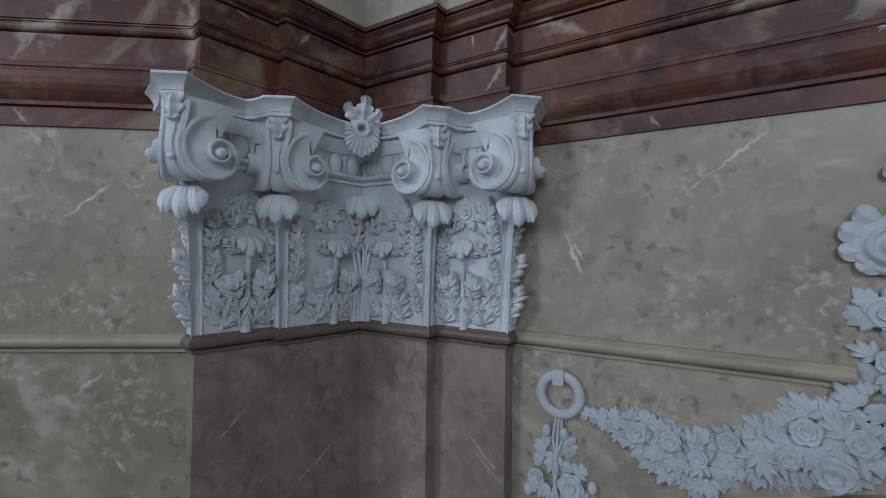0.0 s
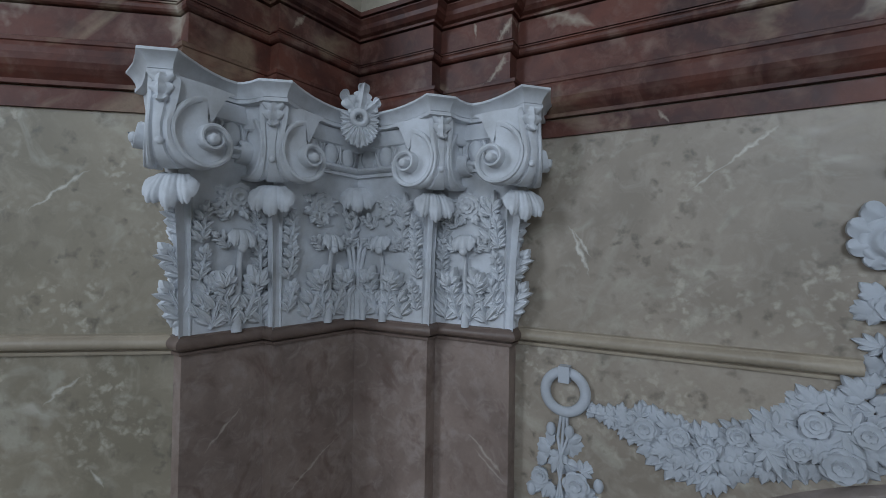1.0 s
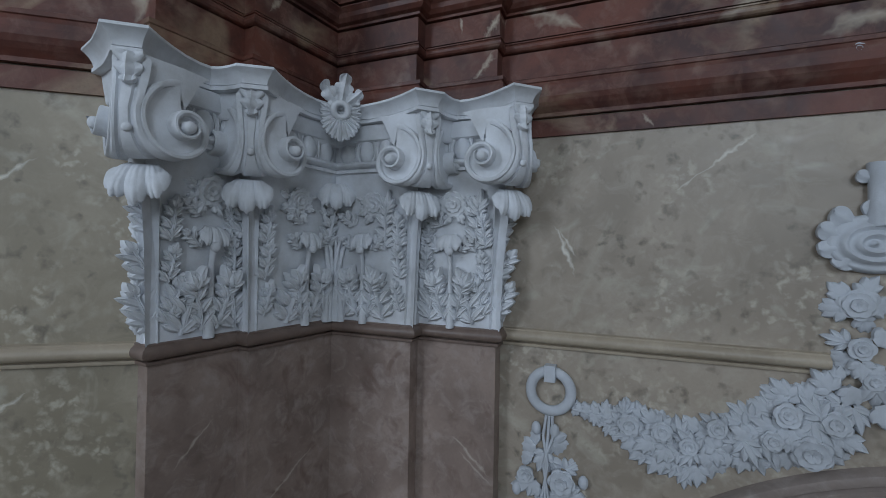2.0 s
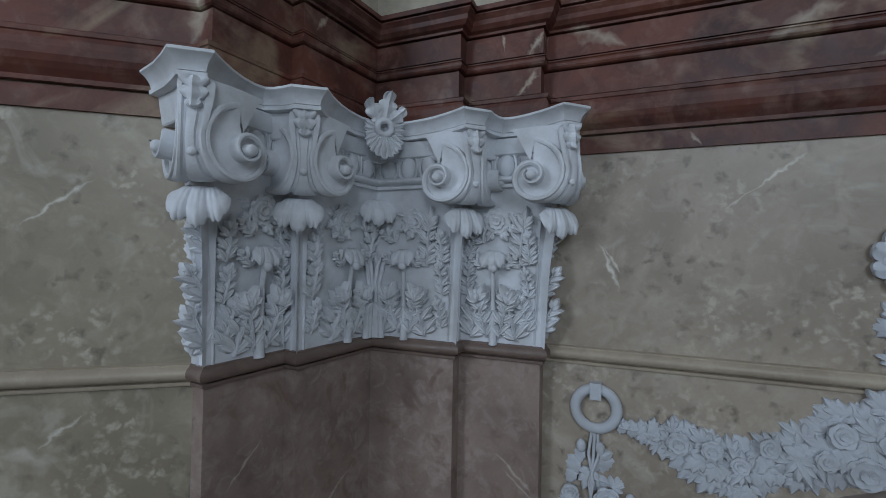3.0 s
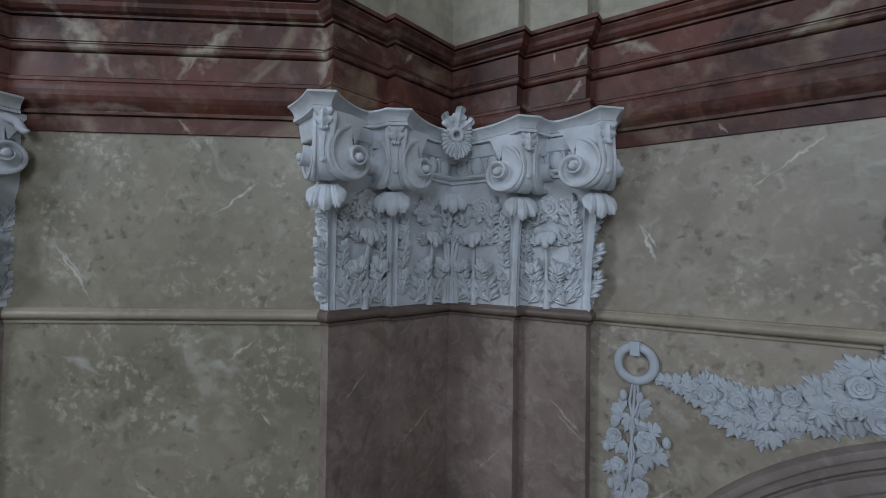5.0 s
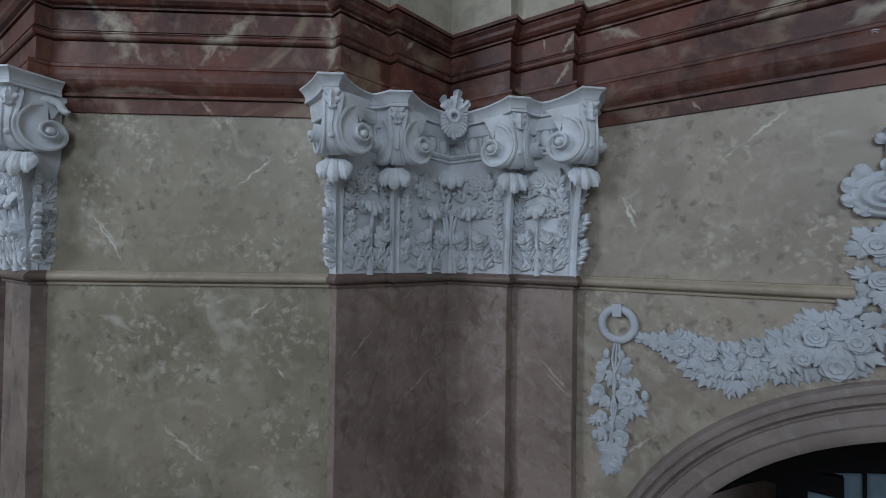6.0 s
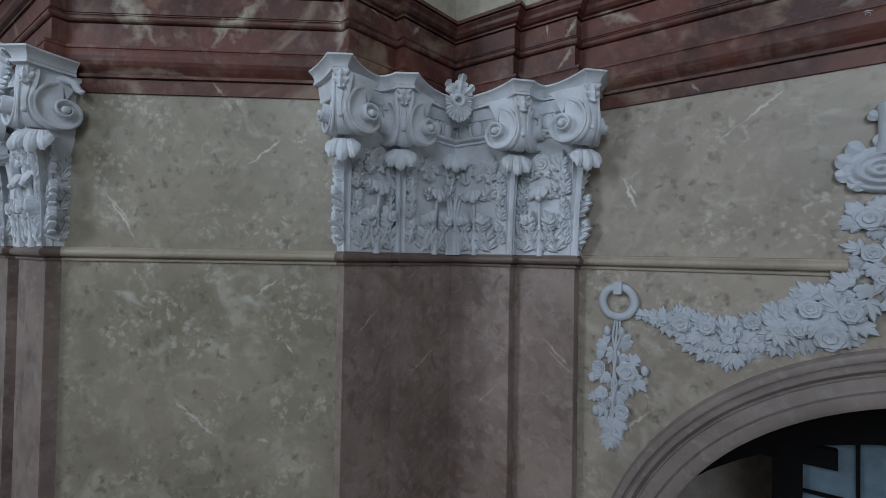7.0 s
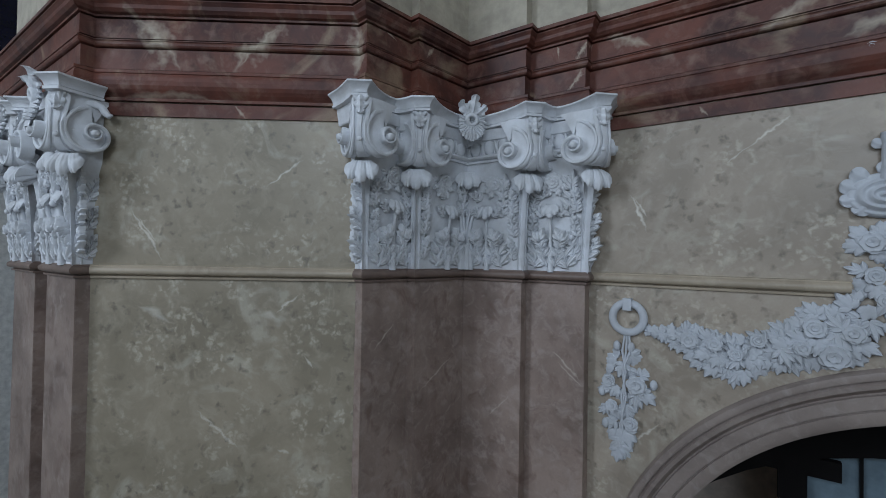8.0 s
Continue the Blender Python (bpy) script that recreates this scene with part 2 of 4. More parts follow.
# ---- mesh helpers ----
def link(name, bm, mat, parent=None, smooth=False, label=""):
    bmesh.ops.recalc_face_normals(bm, faces=bm.faces)
    me = bpy.data.meshes.new(name)
    bm.to_mesh(me)
    bm.free()
    me.materials.append(mat)
    if smooth:
        me.polygons.foreach_set("use_smooth", [True] * len(me.polygons))
        me.set_sharp_from_angle(angle=radians(smooth))
    ob = new(name, me)
    ob.parent = parent
    if label:
        ob["label"] = label
    return ob


def offset_path(points, n):
    """The plan line moved n metres towards the hall, with mitred corners."""
    out = []
    for i, p in enumerate(points):
        normals = []
        for a, b in ((i - 1, i), (i, i + 1)):
            if 0 <= a and b < len(points):
                d = (points[b] - points[a]).normalized()
                normals.append(Vector((-d.y, d.x)))
        m = normals[0] if len(normals) == 1 else (normals[0] + normals[1]) / (1 + normals[0].dot(normals[1]))
        out.append(p + n * m)
    return out


def sweep(points, profile, bm=None, closed_profile=True):
    """A moulding: the profile, rows of (metres out, height), drawn along the plan line."""
    bm = bm or bmesh.new()
    paths = {n: offset_path(points, n) for n, z in profile}
    grid = [[bm.verts.new((*paths[n][i], z)) for n, z in profile] for i in range(len(points))]
    k = len(profile)
    for i in range(len(points) - 1):
        for j in range(k if closed_profile else k - 1):
            a, b = j, (j + 1) % k
            bm.faces.new((grid[i][a], grid[i][b], grid[i + 1][b], grid[i + 1][a]))
    if closed_profile:
        bm.faces.new(grid[0])
        bm.faces.new(list(reversed(grid[-1])))
    return bm


def prism(points, z0, z1, bm=None):
    bm = bm or bmesh.new()
    low = [bm.verts.new((p[0], p[1], z0)) for p in points]
    high = [bm.verts.new((p[0], p[1], z1)) for p in points]
    bm.faces.new(low), bm.faces.new(list(reversed(high)))
    for i in range(len(points)):
        j = (i + 1) % len(points)
        bm.faces.new((low[i], low[j], high[j], high[i]))
    return bm


def box(x0, x1, y0, y1, z0, z1, bm=None):
    return prism([(x0, y0), (x1, y0), (x1, y1), (x0, y1)], z0, z1, bm)


def grid_faces(bm, rows, wrap=False):
    k = len(rows[0])
    for a, b in zip(rows, rows[1:]):
        for j in range(k if wrap else k - 1):
            bm.faces.new((a[j], a[(j + 1) % k], b[(j + 1) % k], b[j]))


# ---- walls ----
ARCH_X, ARCH_Z, ARCH_IN = 1.085, 4.39, 1.60


def arch_wall():
    bm = bmesh.new()
    depth, top, r = 0.55, ENT_BOTTOM + 0.1, ARCH_IN
    x0, x1 = GROUP[0].x - 0.02, 4.2
    steps = 40
    xs = [ARCH_X - r * math.cos(math.pi * i / steps) for i in range(steps + 1)]
    zs = [ARCH_Z + r * math.sin(math.pi * i / steps) for i in range(steps + 1)]
    for y in (WALL_Y, WALL_Y + depth):
        for i in range(steps):
            bm.faces.new([bm.verts.new(c) for c in ((xs[i], y, zs[i]), (xs[i + 1], y, zs[i + 1]), (xs[i + 1], y, top), (xs[i], y, top))])
        for a, b in ((x0, xs[0]), (xs[-1], x1)):
            bm.faces.new([bm.verts.new(c) for c in ((a, y, 0), (b, y, 0), (b, y, top), (a, y, top))])
        bm.faces.new([bm.verts.new(c) for c in ((xs[0], y, 0), (xs[-1], y, 0), (xs[-1], y, 3.0), (xs[0], y, 3.0))])
    rim = [(xs[0], 3.0)] + list(zip(xs, zs)) + [(xs[-1], 3.0)]
    for (xa, za), (xb, zb) in zip(rim, rim[1:] + rim[:1]):
        bm.faces.new([bm.verts.new(c) for c in ((xa, WALL_Y, za), (xb, WALL_Y, zb), (xb, WALL_Y + depth, zb), (xa, WALL_Y + depth, za))])
    bmesh.ops.remove_doubles(bm, verts=bm.verts, dist=0.0005)
    return bm


tagged(link("wall_north", arch_wall(), TAN), "tan painted marble wall with an arched opening", "wall", kind="structure")

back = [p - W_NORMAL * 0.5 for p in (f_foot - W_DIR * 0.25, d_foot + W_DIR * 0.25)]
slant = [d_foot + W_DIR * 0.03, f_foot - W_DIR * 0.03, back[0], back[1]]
tagged(link("wall_slant", prism(slant, 0, ENT_BOTTOM + 0.1), TAN_SLANT_SHADED), "tan painted marble wall panel between two pilasters", "wall", kind="structure")

# pilasters
corner = tagged(new("corner_pilaster"), "brown painted marble corner pilasters under a white capital", "pilaster")
for side in "RL":
    u, n, end = STEP[side]
    link("shaft", prism([flat(side, -0.3 if side == "R" else 0.0, 0), flat(side, u, 0), flat(side, u, -0.4), flat(side, -0.3 if side == "R" else 0.0, -0.4)], 0, ENT_BOTTOM + 0.1), BROWN, corner)
    link("shaft", prism([flat(side, u, -n), flat(side, end, -n), flat(side, end, -0.4 if side == "R" else -0.3), flat(side, u, -0.39)], 0, ENT_BOTTOM + 0.1), BROWN, corner)
edge_out = U_AXIS["L"] * 0.003
link("edge_strip", prism([d_corner, d_corner + edge_out, d_foot + edge_out, d_foot], 0, NECK - 0.07), BROWN, corner)
for x0, x1 in ((-3.5, -4.1), (-4.4, -5.0)):
    flat_pilaster = tagged(new("flat_pilaster"), "grey-brown painted marble pilaster beside the slanting wall", "pilaster", "far pilasters")
    link("shaft", box(x1, x0, FY, FY + 0.3, 0, ENT_BOTTOM + 0.1), BROWN, flat_pilaster)
    link("edge_strip", box(x0, x0 + 0.003, FY + 0.004, FY + 0.3, 0, NECK - 0.07), BROWN, flat_pilaster)
tagged(link("wall_pier", prism([(-3.55, FY + FSET), (-5.3, FY + FSET), (-5.3, 2.9), (-4.6, 2.9), (-3.75, 0.35)], 0, ENT_BOTTOM + 0.1), BROWN), "brown marble pier wall between the pilasters", "wall", kind="structure")

# entablature round the whole plan
ENT = [(-0.3, ENT_BOTTOM), (0.014, ENT_BOTTOM), (0.014, 7.706), (-0.018, 7.707), (-0.018, 7.714), (0.030, 7.715), (0.032, 7.733), (0.000, 7.737), (0.004, 7.742), (0.012, 7.752), (0.026, 7.768), (0.040, 7.788), (0.050, 7.812), (0.054, 7.840), (0.052, 7.866), (0.046, 7.886),
       (0.052, 7.890), (0.054, 7.907), (0.040, 7.911), (0.034, 7.916), (-0.030, 7.917), (-0.030, 7.926), (0.010, 7.927), (0.010, 8.062), (-0.010, 8.063), (-0.010, 8.068), (0.016, 8.069), (0.026, 8.074), (0.032, 8.084), (0.033, 8.097), (0.028, 8.107), (0.034, 8.109), (0.034, 8.115), (-0.030, 8.116), (-0.030, 8.126), (0.022, 8.127), (0.022, 8.252),
       (-0.022, 8.253), (-0.022, 8.260), (0.034, 8.261), (0.036, 8.273), (0.058, 8.281), (0.075, 8.300), (0.080, 8.322), (0.092, 8.338), (0.098, 8.344), (0.098, 8.350), (0.070, 8.352), (0.070, 8.358), (0.106, 8.360), (0.106, ENT_TOP), (-0.3, ENT_TOP + 0.01)]
tagged(link("entablature", sweep(PLAN, ENT), RED), "red-brown painted marble entablature with cream veins", "entablature", kind="structure")
tagged(link("wall_above", sweep(UPPER_PLAN, [(-0.3, ENT_TOP), (0.02, ENT_TOP), (0.02, 16), (-0.3, 16)]), UPPER), "grey-beige plaster wall above the cornice", "wall", kind="structure")

# string course on the walls, necking on the pilasters
STRING = [(-0.02, 6.528), (0.014, 6.528), (0.016, 6.532), (0.016, 6.546), (0.002, 6.549), (0.002, 6.555), (0.022, 6.558), (0.034, 6.566), (0.041, 6.580), (0.042, 6.596), (0.036, 6.612), (0.024, 6.622), (0.020, 6.626), (0.020, 6.634), (0.0, 6.640), (-0.02, 6.642)]
STRING = [(n, round(6.645 - 0.807 * (6.642 - z), 4)) for n, z in STRING]
tagged(link("trim", sweep([Vector((0.47, WALL_Y)), a_foot], STRING), TAN_TRIM, smooth=35), "tan moulded string course on the wall", "moulding", kind="structure")
tagged(link("trim", sweep([d_foot, f_foot], STRING), TAN_TRIM, smooth=35), "tan moulded string course between pilasters", "moulding", kind="structure")
for pts in (GROUP, FAR_GROUP):
    tagged(link("trim", sweep(pts, [(n + 0.002, z) for n, z in STRING]), BROWN_TRIM, smooth=35), "brown moulded necking of the pilasters", "moulding", kind="structure")

# arch surround
def ring_sweep(profile, steps=56):
    """A moulding round the arch: profile rows are (radius, metres out of the wall)."""
    bm = bmesh.new()
    k = len(profile)
    rows = []
    for i in range(steps + 1):
        a = math.pi * i / steps
        rows.append([bm.verts.new((ARCH_X - r * math.cos(a), WALL_Y - n, ARCH_Z + r * math.sin(a))) for r, n in profile])
    low = [[bm.verts.new((ARCH_X + s * r, WALL_Y - n, 3.0)) for r, n in profile] for s in (-1, 1)]
    rows = [low[0]] + rows + [low[1]]
    for a, b in zip(rows, rows[1:]):
        for j in range(k):
            bm.faces.new((a[j], a[(j + 1) % k], b[(j + 1) % k], b[j]))
    bm.faces.new(rows[0]), bm.faces.new(list(reversed(rows[-1])))
    return bm


ARCH_PROFILE = [(r + 0.385, n) for r, n in ((1.494, -0.02), (1.494, 0.040), (1.482, 0.060), (1.462, 0.064), (1.446, 0.060), (1.442, 0.040), (1.436, 0.040), (1.425, 0.056), (1.402, 0.052), (1.385, 0.024), (1.378, 0.014), (1.370, 0.014), (1.366, 0.036), (1.300, 0.036), (1.296, 0.018), (1.288, 0.018), (1.284, 0.026), (1.235, 0.026), (1.212, 0.010), (1.21, -0.02))]
tagged(link("arch_surround", ring_sweep(ARCH_PROFILE), ARCH, smooth=40), "grey-brown moulded marble arch surround", "arch", kind="structure")

# hall
tagged(link("floor", box(-13, 8, -10, 5, -0.2, 0), FLOOR), "stone floor of the hall", "floor", kind="structure")
tagged(link("ceiling", box(-13, 8, -10, 5, 16, 16.3), PLASTER), "plain plaster ceiling", "ceiling", kind="structure")


def window_wall(along, places, lo, hi, depth0, depth1):
    """A hall wall with tall window openings, along x or y."""
    bm = bmesh.new()
    parts, last = [], lo
    for a, b in places:
        parts += [(last, a, 0, 16), (a, b, 0, 8.4), (a, b, 13.2, 16)]
        last = b
    parts.append((last, hi, 0, 16))
    for a, b, z0, z1 in parts:
        if along == "x":
            box(a, b, depth0, depth1, z0, z1, bm)
        else:
            box(depth0, depth1, a, b, z0, z1, bm)
    return bm


tagged(link("wall_west", window_wall("y", [(0.1, 1.35)], -10, 5, -12.5, -12.0), PLASTER), "plain plaster wall of the hall", "wall", kind="structure")
tagged(link("wall_east", window_wall("y", [(-4.5, -1.9)], -10, 5, 5.5, 6.0), PLASTER), "plain plaster wall of the hall", "wall", kind="structure")
tagged(link("wall_south", window_wall("x", [(-7.7, -4.7), (1.3, 4.3)], -12.5, 6, -9.0, -8.5), PLASTER), "plain plaster wall of the hall", "wall", kind="structure")
tagged(link("wall_north_east", box(4.2, 6, 2.14, 2.7, 0, 16), PLASTER), "plain plaster wall of the hall", "wall", kind="structure")
tagged(link("wall_aisle", box(-12.5, -4.6, 4.5, 5.0, 0, 16), PLASTER), "plain plaster wall of the aisle", "wall", kind="structure")

# Added panel: the darkness past the pier is painted here as barred panes.
far_dark = tagged(new("far_dark_panel"), "near-black barred panel added for the unlit space beyond the pier", "window", kind="structure")
link("pane", box(-12.42, -12.40, 0.1, 1.35, 8.4, 13.2), UNLIT_DARK, far_dark)
for y in (0.1, 0.70, 1.30):
    link("bar", box(-12.39, -12.35, y, y + 0.05, 8.4, 13.2), DARK_WOOD, far_dark)

# behind the arch: a dark wooden gallery window and a dim chamber
chamber = bmesh.new()
box(-1.2, 3.4, 4.0, 4.2, 2.5, 7.5, chamber)
box(-1.4, -1.2, 2.69, 4.2, 2.5, 7.5, chamber)
box(3.4, 3.6, 2.69, 4.2, 2.5, 7.5, chamber)
box(-1.4, 3.6, 2.69, 4.2, 7.5, 7.7, chamber)
box(-1.4, 3.6, 2.69, 4.2, 2.3, 2.5, chamber)
tagged(link("chamber_wall", chamber, CHAMBER), "dim brownish chamber behind the arch", "wall", kind="structure")
gallery = tagged(new("gallery_window"), "black wooden gallery window with a bluish pane", "window", kind="structure")
# Near-black arched band with little gloss, across the head of the opening.
head_band = bmesh.new()
rows = []
for i in range(25):
    a = math.pi * (0.05 + 0.90 * i / 24)
    rows.append([head_band.verts.new((ARCH_X - r * math.cos(a) * 1.08, y, 3.85 + r * math.sin(a))) for r, y in ((2.30, 2.62), (2.30, 2.74), (1.78, 2.74), (1.78, 2.62))])
grid_faces(head_band, rows, wrap=True)
link("arched_band", head_band, DARK_WOOD, gallery)
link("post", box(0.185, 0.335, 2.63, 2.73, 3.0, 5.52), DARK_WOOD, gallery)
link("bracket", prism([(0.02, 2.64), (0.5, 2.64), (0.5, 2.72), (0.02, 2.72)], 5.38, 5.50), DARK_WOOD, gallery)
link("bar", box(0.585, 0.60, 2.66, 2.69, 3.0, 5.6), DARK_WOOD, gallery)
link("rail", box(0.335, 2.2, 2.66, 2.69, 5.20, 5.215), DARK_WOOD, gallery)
link("pane", box(0.335, 2.3, 2.695, 2.70, 3.0, 5.8), PANE, gallery)

# ---- ornament meshes: x across, y up, z out of the wall ----
def keep(name, bm, smooth=50, mat=WHITE):
    bmesh.ops.recalc_face_normals(bm, faces=bm.faces)
    me = bpy.data.meshes.new(name)
    bm.to_mesh(me)
    bm.free()
    me.materials.append(mat)
    me.polygons.foreach_set("use_smooth", [True] * len(me.polygons))
    me.set_sharp_from_angle(angle=radians(smooth))
    return me


def saw(x):
    return x - math.floor(x)


def leaf_mesh(length, width, lobes=4, depth=0.45, relief=0.02, curl=0.0, bend=0.0, skirt=0.012, rib=0.35, rise=0.45, peak=0.8):
    """An acanthus leaf that grows along y, with pointed lobes, a midrib, and a tip that curls out by curl."""
    bm = bmesh.new()
    nt, ns = lobes * 7 + 3, 9
    rows = []
    for i in range(nt + 1):
        t = i / nt
        env = math.sin(math.pi * min(1.0, 0.16 + 0.84 * t) ** peak) ** 0.75 if t < 1 else 0.0
        f = saw(t * lobes)
        notch = 1.0 - depth * (1 - math.sin(math.pi * f ** 1.35) ** 0.7)
        w = width * (0.12 * (1 - t) + env * notch)
        row = []
        for j in range(ns):
            s = 2 * j / (ns - 1) - 1
            x = s * w + bend * t * t
            y = length * t + abs(s) ** 1.5 * w * rise * (1 - t)
            z = relief * (0.55 + 0.45 * math.cos(s * math.pi * 1.0)) * (0.5 + 0.5 * math.sin(math.pi * min(1, t * 1.1)))
            z += relief * rib * math.cos(s * 7.5) * (1 - abs(s) * 0.5) + relief * 0.45 * math.sin(math.pi * f) ** 2 * abs(s)
            z += curl * max(0.0, t - 0.55) ** 2 * 5
            y -= curl * max(0.0, t - 0.75) ** 2 * 6
            row.append((x, y, z))
        rows.append(row)
    top = [[bm.verts.new(c) for c in row] for row in rows]
    grid_faces(bm, top)
    edge = [r[0] for r in top] + top[-1][1:-1] + [r[-1] for r in reversed(top)]
    base = [bm.verts.new((v.co.x * 0.96, v.co.y, (v.co.z - skirt) if curl else -skirt)) for v in edge]
    for i in range(len(edge) - 1):
        bm.faces.new((edge[i], edge[i + 1], base[i + 1], base[i]))
    bmesh.ops.remove_doubles(bm, verts=bm.verts, dist=0.0002)
    return bm


def bud_mesh(size):
    """The curled-over tip of an acanthus leaf: a ribbed hood that rolls out and down, with a scalloped hem."""
    bm = bmesh.new()
    cols, steps = 45, 16
    rows = []
    for i in range(steps + 1):
        row = []
        for j in range(cols):
            q = 2 * j / (cols - 1) - 1
            knob = abs(math.cos(4.5 * math.pi * q)) ** 0.6
            main = abs(math.cos(1.5 * math.pi * q)) ** 1.2
            reach = 1.0 - 0.26 * q * q - 0.09 * (1 - knob) - 0.15 * (1 - main)
            t = i / steps * reach
            roll = 0.80 * math.pi * t
            flare = max(0.0, t - 0.50 * reach) / (0.50 * reach)
            wide = 0.42 + 0.48 * math.sin(0.5 * math.pi * min(1.0, 1.35 * t))
            x = size * q * wide * (1 + 0.16 * flare)
            y = size * (0.80 * math.cos(roll) - 0.10 + 0.16 * q * q * flare)
            z = size * (0.62 * math.sin(roll) * (1 - 0.38 * q * q) + 0.08)
            z += size * ((0.08 * (main - 0.6) + 0.050 * (knob - 0.5)) * math.sin(math.pi * min(0.75, 1.1 * t)) + 0.30 * flare * (0.30 + 0.70 * main) * (0.80 + 0.20 * knob) - 0.14 * flare ** 3)
            row.append(bm.verts.new((x, y, z)))
        rows.append(row)
    grid_faces(bm, rows)
    rim = [r[0] for r in rows] + rows[-1][1:-1] + [r[-1] for r in reversed(rows)]
    inner = [bm.verts.new((v.co.x * 0.88, v.co.y + 0.06 * size, v.co.z - 0.13 * size)) for v in rim]
    back = [bm.verts.new((v.co.x * 0.45, v.co.y * 0.5 + 0.15 * size, -0.30 * size)) for v in rim]
    for low, high in ((rim, inner), (inner, back)):
        for i in range(len(rim) - 1):
            bm.faces.new((low[i], low[i + 1], high[i + 1], high[i]))
    bmesh.ops.remove_doubles(bm, verts=bm.verts, dist=0.0002)
    return bm


def rose_mesh(size, petals=5, turns=3.0, height=0.5, flatness=0.0):
    """A rose: rings of overlapping petals round a hollow heart."""
    bm = bmesh.new()
    na, nr = 60, 22
    rows = []
    for i in range(nr + 1):
        f = i / nr
        row = []
        for j in range(na):
            a = 2 * math.pi * j / na
            ring_no = math.floor(turns * f * 0.999)
            open_petal = abs(math.cos(petals * a / 2 + 1.15 * ring_no))
            r = size * f * (1 - (0.17 * (1 - open_petal ** 0.6)) * min(1.0, 1.6 * f))
            ring = saw(turns * f * 0.999)
            z = size * height * ((1 - f * f) * (1 - flatness) + 0.50 * (ring ** 1.6 - 0.45) * (0.55 + 0.45 * open_petal) - (0.12 if f < 0.1 else 0))
            row.append(bm.verts.new((r * math.cos(a), r * math.sin(a), max(z, -0.01 * size) + 0.04 * size)))
        rows.append(row)
    rows.append([bm.verts.new((v.co.x * 0.92, v.co.y * 0.92, -0.25 * size)) for v in rows[-1]])
    grid_faces(bm, rows, wrap=True)
    bmesh.ops.remove_doubles(bm, verts=bm.verts, dist=0.0002)
    return bm


def oak_leaf_mesh(length, width, lobes=7, depth=0.34, relief=0.02, wave=0.0, skirt=0.02):
    """A broad flat leaf from the origin along y, with round lobes, a raised midrib and side veins."""
    bm = bmesh.new()
    na, nr = lobes * 10, 6
    rows = []
    for i in range(nr + 1):
        f = i / nr
        row = []
        for j in range(na):
            a = 2 * math.pi * j / na
            lobe = abs(math.cos(lobes * a / 2))
            reach = 1 - depth * (1 - lobe ** 0.8) * f + 0.16 * math.exp(-(math.sin(a / 2) / 0.16) ** 2)
            x, y = width * f * reach * math.sin(a), length * (0.5 + 0.5 * f * reach * math.cos(a))
            taper = 0.62 + 0.38 * min(1.0, y / (0.55 * length))
            x *= taper
            z = relief * (0.45 + 0.22 * (lobe - 0.5) * f * f + 0.35 * math.sin(math.pi * f) - 0.25 * f ** 3)
            z += relief * 0.40 * math.exp(-(x / (0.12 * width)) ** 2) * (1 - 0.5 * f) + wave * math.sin(2 * a + 0.6) * f * f
            row.append(bm.verts.new((x, y, z)))
        rows.append(row)
    rows.append([bm.verts.new((v.co.x * 0.97, (v.co.y - 0.5 * length) * 0.97 + 0.5 * length, v.co.z - skirt)) for v in rows[-1]])
    grid_faces(bm, rows, wrap=True)
    bmesh.ops.remove_doubles(bm, verts=bm.verts, dist=0.0002)
    return bm


def leaflet(bm, base, angle, length, width, relief, bow=0.0, z0=0.0, skirt=0.014, rows=7):
    """One convex pointed lobe with a creased middle, from base along angle (from y, towards x), bowed sideways by bow."""
    sn, cs = math.sin(angle), math.cos(angle)
    grid = []
    for i in range(rows + 1):
        t = i / rows
        w = width * (0.30 + 0.70 * math.sin(math.pi * min(1.0, 0.12 + 0.80 * t))) * (1 - t ** 5) ** 0.5
        row = []
        for j in range(5):
            q = j / 2 - 1
            a, b = q * w + bow * t * t, length * t
            z = z0 + relief * (0.35 + 0.65 * math.sin(math.pi * min(1.0, 0.15 + 0.7 * t))) * (1 - 0.55 * q * q) - (0.26 * relief if j == 2 else 0.0)
            row.append((base[0] + a * cs + b * sn, base[1] - a * sn + b * cs, z))
        grid.append(row)
    top = [[bm.verts.new(c) for c in row] for row in grid]
    grid_faces(bm, top)
    edge = [r[0] for r in top] + top[-1][1:-1] + [r[-1] for r in reversed(top)]
    low = [bm.verts.new((v.co.x, v.co.y, v.co.z - relief * 0.5 - skirt)) for v in edge]
    for i in range(len(edge) - 1):
        bm.faces.new((edge[i], edge[i + 1], low[i + 1], low[i]))


